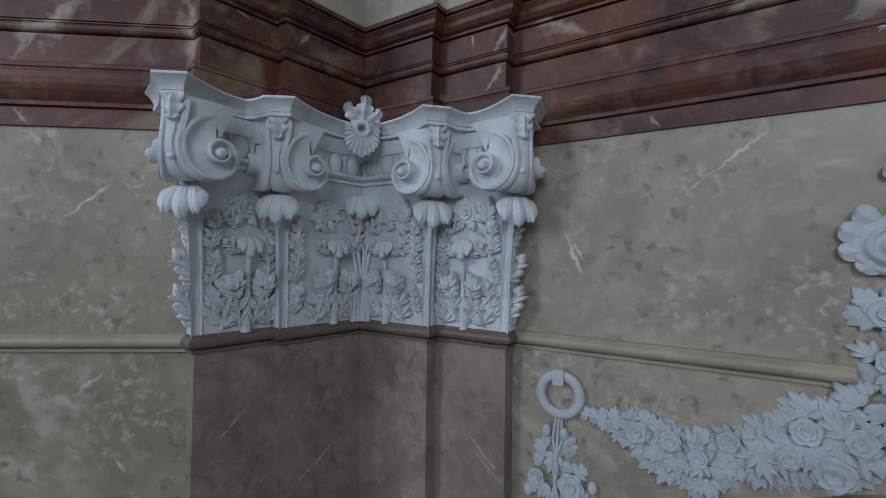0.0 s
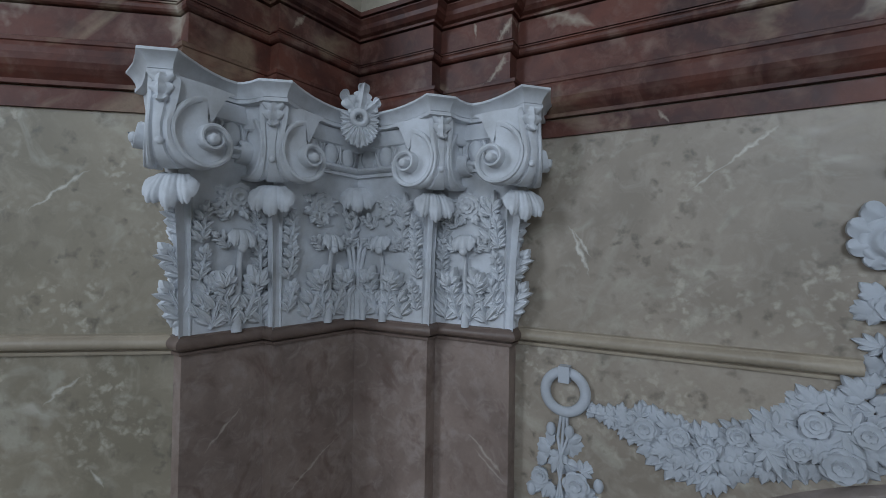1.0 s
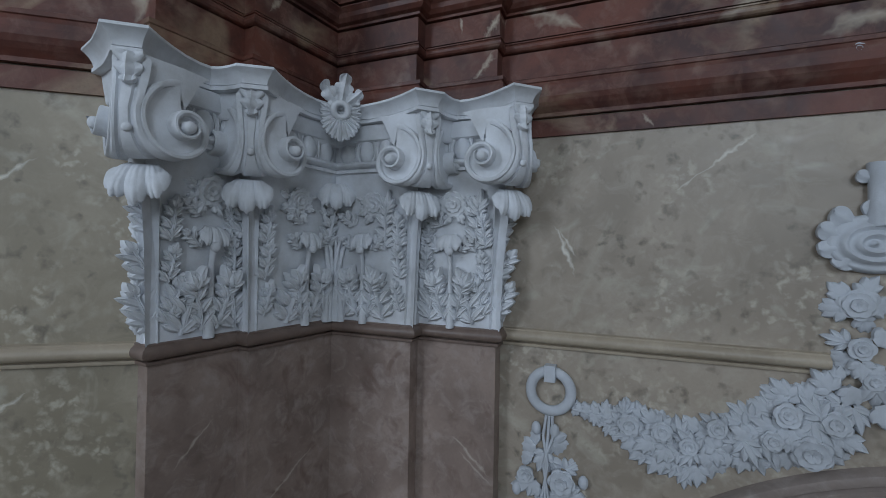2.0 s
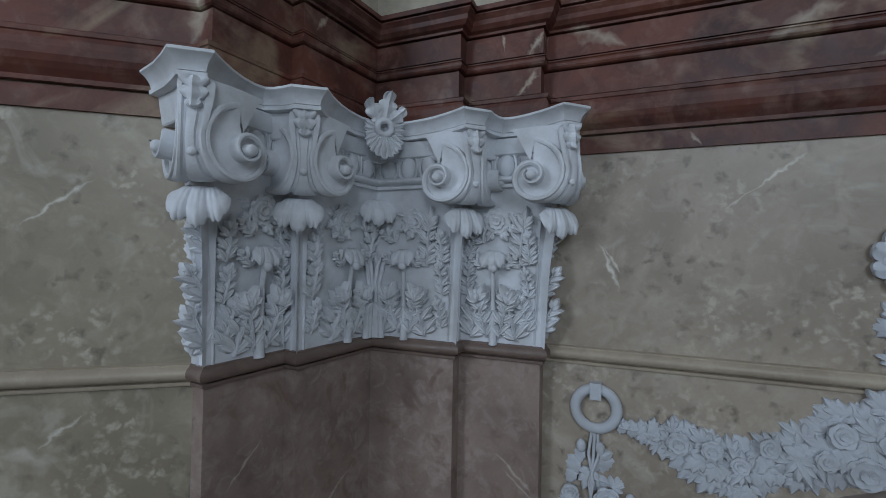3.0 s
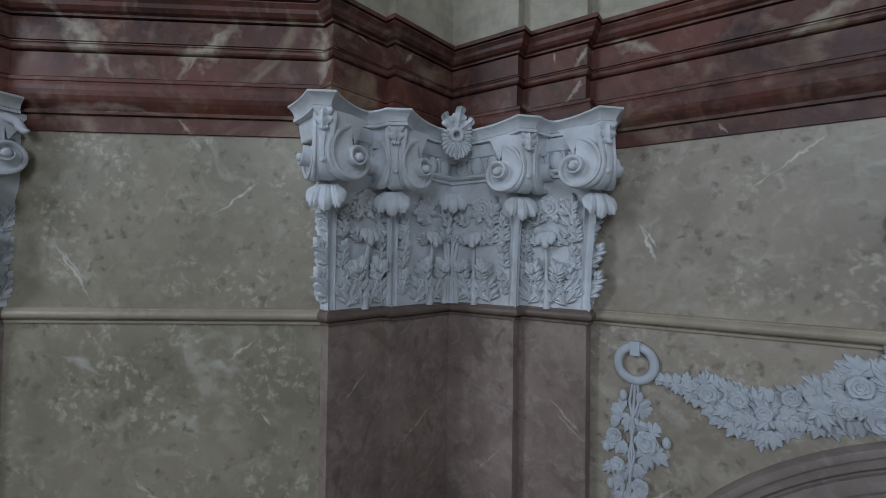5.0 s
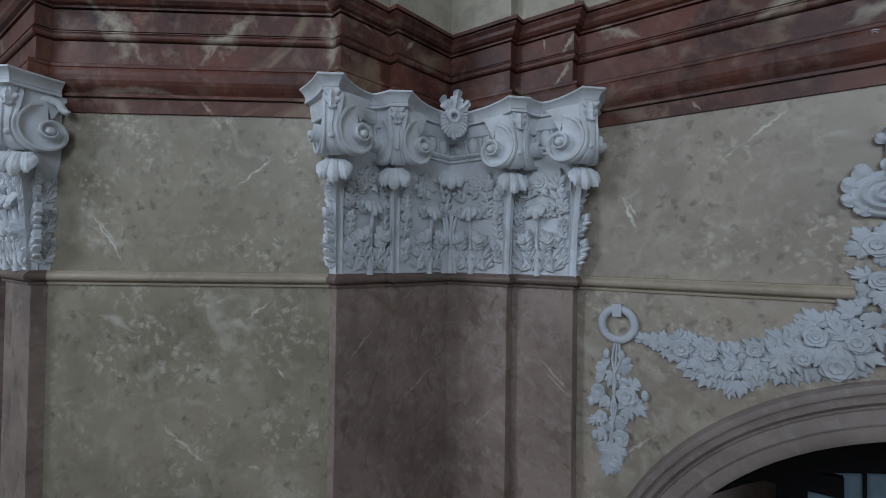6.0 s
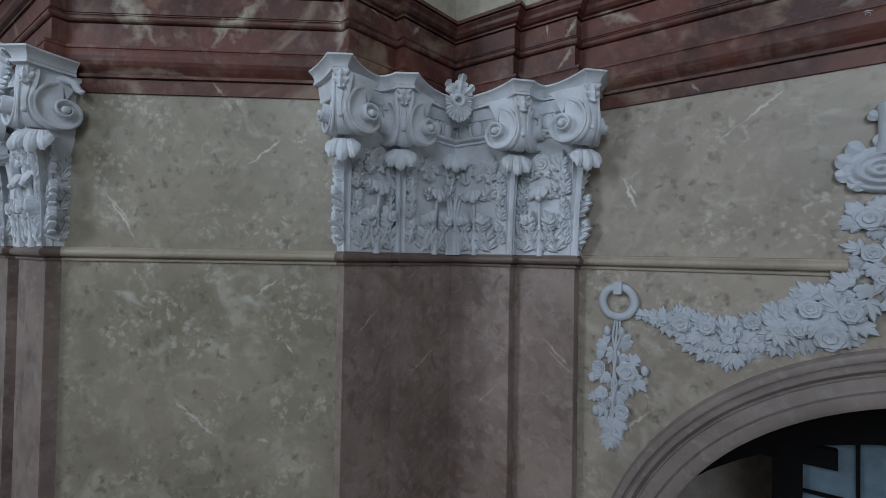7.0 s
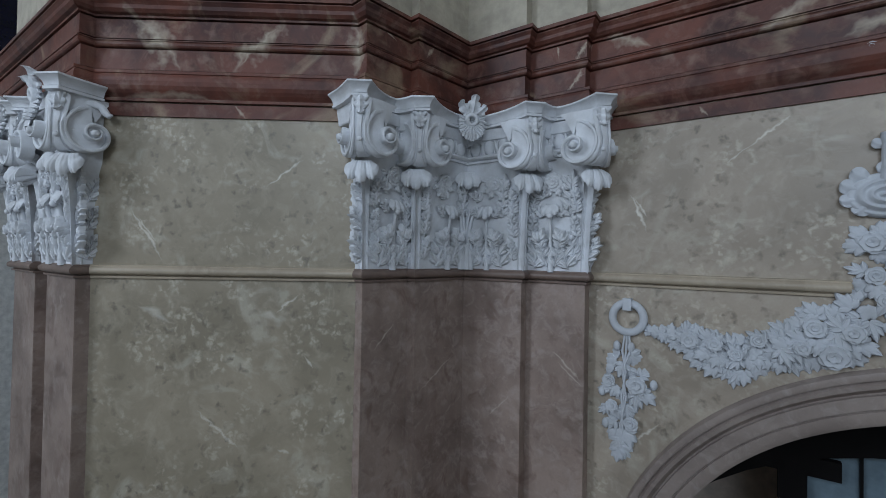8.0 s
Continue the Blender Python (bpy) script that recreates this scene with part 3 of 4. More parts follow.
def frond_mesh(length, width, pairs=3, bend=0.0, relief=0.034, curl=0.0, seed=1):
    """An acanthus spray along y: a rib that bends sideways, with clusters of pointed lobes that turn outwards, and one at the tip."""
    bm = bmesh.new()
    vary = random.Random(seed)
    for i in range(pairs):
        t = (i + 0.20) / (pairs + 0.5)
        lean = math.atan2(2 * bend * t, length)
        size = width * (1.10 - 0.35 * t)
        for k in (-1, 1):
            x, y = bend * t * t, length * (t * 0.86 + 0.03 * k * vary.uniform(0.4, 1))
            turn = lean + k * (0.60 + vary.uniform(-0.10, 0.10))
            for fan, part_size in ((0.0, 1.0), (0.46 * k, 0.66)):
                leaflet(bm, (x, y), turn + fan, size * 1.70 * part_size, size * 0.32, relief * (1 - 0.2 * t) * (1.0 if fan == 0 else 0.7), bow=k * size * 0.34 * part_size, z0=curl * t * t, rows=7)
    x, y = bend * 0.72, length * 0.70
    for fan, part_size in ((0.0, 1.0), (0.62, 0.7), (-0.62, 0.7)):
        leaflet(bm, (x, y), math.atan2(2 * bend, length) + fan, length * 0.30 * part_size, width * 0.34, relief * 0.85, z0=curl)
    leaflet(bm, (0, -0.01 * length), math.atan2(bend, length) * 0.7, length * 0.85, width * 0.15, relief * 1.1, bow=bend * 0.30, rows=10)
    return bm


def fan_leaf_mesh(length, width, spread=0.72, relief=0.022, fingers=5, bow=0.0):
    """A broad garland leaf: pointed lobes that fan out from the foot, the middle one longest."""
    bm = bmesh.new()
    half = fingers // 2
    for k in range(-half, half + 1):
        long = length * (1.0 - 0.20 * abs(k))
        foot = length * (0.30 if k == 0 else 0.18 if abs(k) == 1 else 0.04)
        leaflet(bm, (0, foot if k else 0.0), k * spread, (long - foot) if k else long, width * (0.36 if k else 0.42), relief * (1.0 if k else 1.1), bow=bow - 0.02 * length * k)
    return bm


def rod(points, radius, bm=None, sides=10, squash=1.0):
    """A tube through points; radius may be one number or one for each point."""
    bm = bm or bmesh.new()
    rows = []
    pts = [Vector(p) for p in points]
    for i, p in enumerate(pts):
        d = (pts[min(i + 1, len(pts) - 1)] - pts[max(i - 1, 0)]).normalized()
        ref = Vector((0, 0, 1)) if abs(d.z) < 0.9 else Vector((1, 0, 0))
        a = d.cross(ref).normalized()
        b = a.cross(d)
        r = radius[i] if isinstance(radius, (list, tuple)) else radius
        rows.append([bm.verts.new(p + r * (math.cos(2 * math.pi * k / sides) * a + squash * math.sin(2 * math.pi * k / sides) * b)) for k in range(sides)])
    grid_faces(bm, rows, wrap=True)
    bm.faces.new(rows[0]), bm.faces.new(list(reversed(rows[-1])))
    return bm


def torus(radius, tube, squash=1.0, steps=40, sides=12):
    bm = bmesh.new()
    rows = []
    for i in range(steps + 1):
        a = 2 * math.pi * (i % steps) / steps
        rows.append([bm.verts.new(((radius + tube * math.cos(b)) * math.cos(a), (radius + tube * math.cos(b)) * math.sin(a), squash * tube * math.sin(b)))
                     for b in [2 * math.pi * k / sides for k in range(sides)]])
    grid_faces(bm, rows, wrap=True)
    bmesh.ops.remove_doubles(bm, verts=bm.verts, dist=0.0002)
    return bm


def ball(size, squash=1.0):
    bm = bmesh.new()
    bmesh.ops.create_uvsphere(bm, u_segments=14, v_segments=9, radius=size)
    bmesh.ops.scale(bm, vec=(1, 1, squash), verts=bm.verts)
    return bm


def put(name, mesh, m, parent, label=""):
    ob = new(name, mesh)
    ob.parent = parent
    ob.matrix_basis = m
    if label:
        ob["label"] = label
    return ob


def facing(place, out, spin=0.0, nod=0.0, size=1.0):
    """A pose whose z points along out (a plan direction), y up; spin turns it in its plane, nod tips its face down."""
    z = Vector((out[0], out[1], 0)).normalized()
    x = Vector((0, 0, 1)).cross(z)
    m = Matrix((x, (0, 0, 1), z)).transposed().to_4x4()
    return Matrix.Translation(place) @ m @ pose(0, 0, 0, nod, 0, spin) @ Matrix.Diagonal((size, size, size, 1))


# ---- the corner capital ----
def half_abacus(side):
    """The outer edge of the abacus from the inner corner to the wall, with two cut-off horns."""
    rows = [(0.27, 0.135), (0.36, 0.148), (0.44, 0.170), (0.52, 0.203), (0.58, 0.233), (0.632, 0.264), (0.736, 0.160), (0.738, 0.110), (0.748, 0.062), (0.765, 0.036),
            (0.81, 0.034), (0.87, 0.050), (0.94, 0.083), (1.0, 0.119), (1.07, 0.168), (1.176, 0.066), (1.150, -0.02), (1.125, -0.12), (1.108, -0.25)]
    if side in "FG":
        rows = [(0.08, 0.110), (0.16, 0.120), (0.24, 0.150), (0.30, 0.190), (0.365, 0.245), (0.505, 0.165), (0.480, 0.10), (0.460, 0.0), (0.445, -0.10)]
    return [flat(side, u, n) for u, n in rows]


HEART = (flat("R", 0.14, 0.16) + flat("L", 0.14, 0.16)) / 2
BISECTOR = (N_AXIS["R"] + N_AXIS["L"]).normalized()
ABACUS_LINE = half_abacus("R")[::-1] + [HEART] + half_abacus("L")


def volute(side, cu, cn, parent, closed=False):
    """A corner volute: two spiral plates at right angles, joined by a strap that hangs from the horn. (cu, cn) is the strap's middle."""
    zc, half, k, r0 = 7.465, 0.036, 0.158, 0.19
    close = 0.4 if closed else 0.0
    eye_u, face_n = cu - half - 0.135, cn + half

    def world(u, n, z, flip):
        if flip:
            u, n = cu + (n - cn), cn + (u - cu)
            u += close * (n - cn + 0.036)
        return solid(side, u, n, z)

    def rim(a):
        """The outer edge of the scroll at the angle a from the top, going forwards and down."""
        r = r0 * math.exp(-k * a)
        x, y = r * math.sin(a), r * math.cos(a)
        if a < 1.25:
            f = 1 - a / 1.25
            x, y = x + (0.128 - x) * f ** 0.6, y + f * (0.225 - y) * min(1, f * 1.6)
        return x, y

    bm = bmesh.new()
    steps = 84
    for flip in (False, True):
        rows = []
        for i in range(steps + 1):
            a = 2 * math.pi * 1.9 * i / steps
            r = r0 * math.exp(-k * a)
            inner = r0 * math.exp(-k * (a + 2 * math.pi)) * 0.98
            lift = 0.034 * (a / (2 * math.pi)) ** 1.2 - 0.014
            s, c = math.sin(a), math.cos(a)
            row = []
            band = min(0.024, 0.5 * (r - inner))
            grow = min(1.0, 0.15 + a / 0.7)
            for rr, h in ((r, lift - 0.060), (r, lift - 0.012 + 0.016 * grow), (r - 0.2 * band, lift - 0.012 + 0.024 * grow), (r - 0.6 * band, lift - 0.012 + 0.026 * grow), (r - band, lift - 0.012 + 0.019 * grow), (r - band * 1.1, lift - 0.008), (r - band - 0.35 * (r - band - inner), lift - 0.012), (r - band - 0.7 * (r - band - inner), lift - 0.010), (inner, lift - 0.002)):
                row.append(bm.verts.new(world(eye_u + rr * s, face_n + h, zc + rr * c, flip)))
            rows.append(row)
        grid_faces(bm, rows)
        web = []
        for i in range(15):
            x = 0.128 - 0.248 * i / 14
            low = min(math.sqrt(max(0.0, 0.17 ** 2 - x * x)), 0.19 - 0.5 * max(0.0, x - 0.05)) if x > 0 else 0.066 + 0.165 * math.sin(-x / 0.12 * math.pi / 2) ** 1.5
            web.append([bm.verts.new(world(eye_u + x, face_n - 0.022 - 0.02 * max(0.0, -x / 0.12), zc + low + (0.236 - low) * j / 3, flip)) for j in range(4)])
        grid_faces(bm, web)
    strap = []
    lines = ((0.0, 0.0), (0.10, 0.006), (0.18, 0.004), (0.22, -0.008), (0.32, -0.010), (0.35, 0.002), (0.5, 0.004), (0.65, 0.002), (0.68, -0.010), (0.78, -0.008), (0.82, 0.004), (0.90, 0.006), (1.0, 0.0))
    for i in range(31):
        a = 3.9 * i / 30
        x, y = rim(a)
        row = []
        for f, h in lines:
            push = h
            k2 = math.hypot(x, y)
            n2 = face_n + (x - 0.135) * f - f * half * 2 + (x / k2) * push * 0.7071
            u2 = eye_u + x * (1 - f) + 0.135 * f + f * half * 2 + (x / k2) * push * 0.7071
            u2 += close * f * (n2 - cn + 0.036)
            row.append(bm.verts.new(solid(side, u2, n2, zc + y + (y / k2) * push)))
        strap.append(row)
    grid_faces(bm, strap)
    body = link("volute", bm, WHITE, parent, smooth=40)
    out = U_AXIS[side] + N_AXIS[side]
    for flip in (False, True):
        place = world(eye_u + 0.003, face_n + 0.052, zc, flip)
        put("eye", EYE, facing(place, U_AXIS[side] if flip else N_AXIS[side]), body)
    put("bead", BEAD, facing(solid(side, cu + 0.005, cn + 0.005, 7.435), out), body)
    put("leaf", STRAP_LEAF, facing(solid(side, cu - 0.004, cn - 0.004, 7.696), out, spin=180), body)
    return body


EYE = keep("eye", rod([(0, 0, -0.07), (0, 0, 0.0), (0, 0, 0.010), (0, 0, 0.015)], [0.024, 0.023, 0.019, 0.010], sides=16))
BEAD = keep("bead", ball(0.017, 0.8))
EDGE_LEAF = keep("edge_leaf", frond_mesh(0.20, 0.060, 2, bend=0.035, relief=0.030, seed=2))
STRAP_LEAF = keep("strap_leaf", leaf_mesh(0.125, 0.046, 3, 0.45, 0.026, curl=0.03, skirt=0.03, rib=0.3, rise=-0.5, peak=0.9))
BIG_BUD = keep("big_bud", bud_mesh(0.110))
MID_BUD = keep("mid_bud", bud_mesh(0.105))
SMALL_BUD = keep("small_bud", bud_mesh(0.07))
ROSETTE = keep("rosette", rose_mesh(0.072, 9, 3.2, 0.44, 0.5))
FROND = keep("frond", frond_mesh(0.30, 0.062, 3, bend=-0.045, relief=0.036, curl=0.02, seed=3))
FROND_OUT = keep("frond_out", frond_mesh(0.27, 0.050, 3, bend=0.050, relief=0.036, curl=0.03, seed=4))
CLIMBER = keep("climber", frond_mesh(0.32, 0.048, 4, bend=0.025, relief=0.026, seed=5))
TWIG = keep("twig", frond_mesh(0.15, 0.042, 2, bend=0.035, relief=0.026, curl=0.012, seed=6))
ROSETTE_LEAF = keep("rosette_leaf", oak_leaf_mesh(0.075, 0.026, 5, 0.3, 0.014))
SPIKE = keep("spike", frond_mesh(0.23, 0.044, 3, bend=0.020, relief=0.028, seed=7))
PETAL = keep("petal", leaf_mesh(0.158, 0.024, 1, 0.05, 0.024, curl=0.05, skirt=0.014, rib=0.2))
UP_PETAL = keep("up_petal", leaf_mesh(0.185, 0.044, 3, 0.40, 0.034, curl=0.055, skirt=0.018, rib=0.25, peak=1.3))
FLOWER_RING = keep("flower_ring", torus(0.036, 0.017, 1.6))
EGG = keep("egg", ball(0.048, 0.6))
EGG_RIM = keep("egg_rim", rod([(0.054 * math.cos(b), -0.078 * math.sin(b), 0.0) for b in [-0.7 + 0.28 * i for i in range(17)]], 0.008, sides=6))
DART = keep("dart", leaf_mesh(0.12, 0.012, 1, 0.1, 0.016))
MIRROR_LEAF = Matrix.Diagonal((-1, 1, 1, 1))


def caulis(side, u, n, top, parent, lean, spread=0.064):
    """The tall ribbed leaf stalk that straddles an outer corner of the capital's core."""
    bm = bmesh.new()
    rows = []
    for i in range(11):
        f = i / 10
        z = NECK + 0.001 + (top - NECK) * f
        push = 0.016 + lean * f ** 2.6
        row = []
        for s in range(-8, 9):
            a = s / 8
            w = spread * (1 - 0.35 * f)
            rib = 0.021 * (0.45 + 0.55 * min(1.0, 3 * f)) * math.cos(s * math.pi * 0.5) + (0.008 if s == 0 else 0)
            du, dn = (w * -max(0, -a), 0) if a < 0 else (0, -w * a)
            q = (push + rib) * 0.8
            fade = 1 - abs(a) ** 3 * 0.75
            row.append(bm.verts.new(solid(side, u + du + q * fade if a >= -0.3 else u + du + q * fade * 0.4, n + dn + (q * fade if a <= 0.3 else q * fade * 0.4), z)))
        rows.append(row)
    grid_faces(bm, rows)
    return link("stalk", bm, WHITE, parent, smooth=60)


BELL = [(-0.05, NECK), (0.012, NECK), (0.012, 6.90), (0.018, 7.08), (0.034, 7.24), (0.058, 7.36), (0.075, 7.44), (0.05, 7.446), (-0.05, 7.446)]
BAND = [(0.0, 7.440), (0.092, 7.440), (0.094, 7.455), (0.084, 7.460), (0.100, 7.466), (0.108, 7.480), (0.100, 7.494), (0.080, 7.500), (0.0, 7.500)]
FRIEZE = [(-0.05, 7.498), (0.046, 7.498), (0.050, 7.56), (0.056, 7.60), (0.078, 7.612), (0.082, 7.64), (0.082, 7.69), (-0.05, 7.69)]
FASCIA = [(-0.16, 7.585), (-0.088, 7.585), (-0.082, 7.592), (-0.074, 7.640), (-0.066, 7.698), (-0.16, 7.698)]
SLAB = [(-0.074, 0.0), (-0.003, 0.0), (0.0, -0.003), (0.0, -0.012), (-0.011, -0.019), (-0.024, -0.031), (-0.034, -0.046), (-0.039, -0.060), (-0.040, -0.066), (-0.050, -0.067), (-0.050, -0.070), (-0.034, -0.071), (-0.034, -0.088), (-0.052, -0.090), (-0.074, -0.090)]


def stem_group(side, u, n, parent):
    """A stem with a curled tip, its leaves, and the rosette over it, on one face of the bell."""
    nrm, across = N_AXIS[side], 1 if side in "RF" else -1
    line = [solid(side, u, n + 0.024, NECK), solid(side, u, n + 0.028, 6.8), solid(side, u, n + 0.034, 6.95), solid(side, u, n + 0.055, 7.05)]
    link("stem", rod(line, [0.027, 0.018, 0.014, 0.016], squash=0.8), WHITE, parent, smooth=60)
    put("leaf_tip", SMALL_BUD, facing(solid(side, u, n + 0.03, 7.07), nrm, size=1.02), parent)
    put("bud", BEAD, facing(solid(side, u + 0.012, n + 0.085, 7.03), nrm, size=1.3), parent)
    for k in (-1, 1):
        f = Matrix.Diagonal((k, 1, 1, 1))
        for mesh, du, dn, dz, spin, size in ((FROND, 0.122, 0.010, 0.030, -4, 1.0), (FROND_OUT, 0.032, 0.014, 0.04, 5, 1.0), (TWIG, 0.050, 0.030, 0.40, 36, 0.75)) + (((CLIMBER, 0.135, 0.024, 0.40, 2, 1.0), (TWIG, 0.100, 0.045, 0.58, 20, 0.8)) if k > 0 else ((TWIG, 0.050, 0.036, 0.53, 40, 0.8),)):
            put("leaf", mesh, facing(solid(side, u + across * k * du, n + dn, NECK + dz), nrm, spin=-spin * k, nod=5 + 12 * dz, size=size) @ f @ Matrix.Diagonal((1, 1, max(0.6, 1.05 - 0.7 * dz), 1)), parent)
    ru = u + (0.08 if u < 0.4 else 0.022)
    put("rosette", ROSETTE, facing(solid(side, ru, n + 0.060, 7.272), nrm, nod=12) @ Matrix.Diagonal((1, 1, 0.75, 1)), parent)
    for k in range(6):
        turn = 70 + 44 * k
        put("leaf", ROSETTE_LEAF, facing(solid(side, ru + across * -0.038 * math.sin(radians(turn)), n + 0.038, 7.272 + 0.038 * math.cos(radians(turn))), nrm, spin=turn + 10 * math.sin(k * 2.2 + u), nod=12), parent)


def stalk_group(side, u, n, parent, lean, wall_side):
    """A tall stalk on an outer corner, the curled tip over it, and the pointed lobes along both its edges."""
    nrm, tan, across = N_AXIS[side], U_AXIS[side], 1 if side in "RF" else -1
    caulis(side, u, n, 7.27, parent, lean * 0.45)
    put("leaf_tip", BIG_BUD, facing(solid(side, u + lean * 0.45, n + lean * 0.45, 7.258), nrm + tan), parent)
    for i in range(3):
        z = NECK + 0.08 + 0.170 * i
        grow = (0.86 + 0.10 * math.sin(2.3 * i + u * 9)) * (1.0 - 0.04 * i)
        m = facing(solid(side, u - 0.058 + 0.004 * i, n + 0.014 + 0.006 * i * i, z), nrm, spin=across * (4 + 5 * math.sin(5.1 * i + u)), nod=6, size=grow)
        put("leaf", SPIKE, m @ MIRROR_LEAF if across > 0 else m, parent)
        if not wall_side:
            m = facing(solid(side, u + 0.052, n - STEP[side][1] + 0.016, z), nrm, spin=-across * (4 + 5 * math.sin(4.1 * i + u)), nod=6, size=grow)
            put("leaf", SPIKE, m if across > 0 else m @ MIRROR_LEAF, parent)
    if wall_side:
        for i in range(3):
            z = NECK + 0.075 + 0.185 * i
            m = facing(solid(side, u - 0.002, n - 0.010, z), nrm, spin=-across * (14 + 6 * (i % 2)), nod=2, size=1.0 - 0.08 * i)
            put("leaf", EDGE_LEAF, m if across > 0 else m @ MIRROR_LEAF, parent)
            m = facing(solid(side, u + 0.012, n - 0.05, z - 0.03), tan, spin=-across * 8, nod=2, size=0.9)
            put("leaf", EDGE_LEAF, m if across > 0 else m @ MIRROR_LEAF, parent)


def egg_group(side, places, parent):
    for u, n in places:
        m = facing(solid(side, u, n + 0.055, 7.552), N_AXIS[side])
        put("egg", EGG, m @ Matrix.Diagonal((0.95, 1.3, 1.2, 1)), parent)
        put("egg_rim", EGG_RIM, m @ Matrix.Translation((0, 0.005, 0.006)), parent)
        put("dart", DART, facing(solid(side, u + 0.06, n + 0.055, 7.61), N_AXIS[side], spin=180), parent)


def flower_group(heart, out, parent):
    """The flower on the middle of the abacus."""
    ring = put("flower", FLOWER_RING, facing(heart + Vector((*out * 0.055, 0)), out, nod=12), parent)
    for spin, size in ((-50, 0.86), (-8, 1.05), (38, 0.95)):
        put("petal", UP_PETAL, facing(heart + Vector((*out * 0.030, 0.012)), out, spin=spin, nod=10, size=size), parent)
    for spin in (74, 92, 110, 250, 268, 286):
        put("petal", PETAL, facing(heart + Vector((*out * 0.026, -0.004)), out, spin=spin, nod=4, size=0.78), parent)
    for k in range(-4, 5):
        put("petal", PETAL, facing(heart + Vector((*out * (0.044 - 0.003 * abs(k)), -0.018)), out, spin=180 + 15 * k, nod=4, size=1.12 - 0.07 * abs(k)), parent)


def capital():
    top = tagged(new("pilaster_capital"), "white stucco composite corner capital with volutes and acanthus", "capital", "pilaster capitals")
    link("bell", sweep(GROUP, BELL), WHITE, top, smooth=30)
    link("moulding", sweep(GROUP, BAND), WHITE, top, smooth=45)
    link("frieze", sweep(GROUP, FRIEZE), WHITE, top, smooth=30)
    link("abacus", sweep(ABACUS_LINE, [(n, ABACUS + z) for n, z in SLAB]), WHITE, top, smooth=24)
    link("fascia", sweep(ABACUS_LINE, FASCIA), WHITE, top, smooth=24)
    link("core", sweep(GROUP, [(-0.05, 7.676), (0.028, 7.676), (0.028, 7.775), (-0.05, 7.775)]), WHITE, top)
    for side in "RL":
        su, sn, end = STEP[side]
        volute(side, 0.660, 0.160, top)
        volute(side, 1.098, 0.100, top, closed=True)
        egg_group(side, ((0.13, 0.0), (0.25, 0.0), (0.37, 0.0), (0.64, -sn), (0.76, -sn)), top)
        stalk_group(side, su, 0.0, top, 0.11, False)
        stalk_group(side, end, -sn, top, 0.15, True)
        stem_group(side, 0.22, 0.0, top)
        stem_group(side, 0.695, -sn, top)
    # inner corner: pleated stalk, leaf tip, and the flower on the abacus
    for k in (-2, -1, 0, 1, 2):
        side, off = ("R" if k > 0 else "L"), 0.016 + 0.027 * abs(k)
        n = 0.03 if k else 0.045
        line = [solid(side, off + 0.012, n, NECK), solid(side, off + 0.008, n, 6.8), solid(side, off * 0.9, n, 6.93), solid(side, off * 1.25, n * 1.1, 7.03), solid(side, off * 1.9, n * 0.9, 7.10)]
        link("stalk", rod(line, [0.019, 0.017, 0.014, 0.013, 0.006], sides=8), WHITE, top, smooth=60)
    put("leaf_tip", MID_BUD, facing(Vector((*(P0 + BISECTOR * 0.105), 7.315)), BISECTOR), top)
    flower_group(Vector((*(HEART + BISECTOR * 0.012), 7.738)), BISECTOR, top)
    return top


def flat_capital():
    top = tagged(new("pilaster_capital"), "white stucco composite capital of a flat pilaster beside the slanting wall", "capital", "pilaster capitals")
    line = [Vector((-3.5, 0.05)), Vector((-3.5, -0.062)), Vector((-4.1, -0.062)), Vector((-4.1, 0.05))]
    for name, profile in (("bell", BELL), ("moulding", BAND), ("frieze", FRIEZE)):
        link(name, sweep(line, profile), WHITE, top, smooth=35)
    link("abacus", sweep(half_abacus("F")[::-1] + half_abacus("G"), [(n, ABACUS + z) for n, z in SLAB]), WHITE, top, smooth=24)
    link("fascia", sweep(half_abacus("F")[::-1] + half_abacus("G"), FASCIA), WHITE, top, smooth=24)
    for side in "FG":
        volute(side, 0.39, 0.135, top)
        egg_group(side, ((0.06, 0.0), (0.17, 0.0)), top)
        stalk_group(side, 0.30, 0.0, top, 0.14, True)
        stem_group(side, 0.13, 0.0, top)
    for side in "FG":
        hook_line = [solid(side, 0.36, 0.02, 7.655), solid(side, 0.405, -0.04, 7.665), solid(side, 0.440, -0.075, 7.645), solid(side, 0.455, -0.09, 7.610), solid(side, 0.480, -0.10, 7.590), solid(side, 0.500, -0.11, 7.596)]
        link("curl", rod(hook_line, [0.026, 0.026, 0.024, 0.024, 0.018, 0.008], sides=8), WHITE, top, smooth=60)
    put("leaf_tip", MID_BUD, facing(solid("F", 0, 0.045, 7.32), N_AXIS["F"]), top)
    flower_group(solid("F", 0, 0.105, 7.738), N_AXIS["F"], top)
    return top


capital()
far_capital = flat_capital()
copy_thing(far_capital, pose(-0.9, 0, 0))


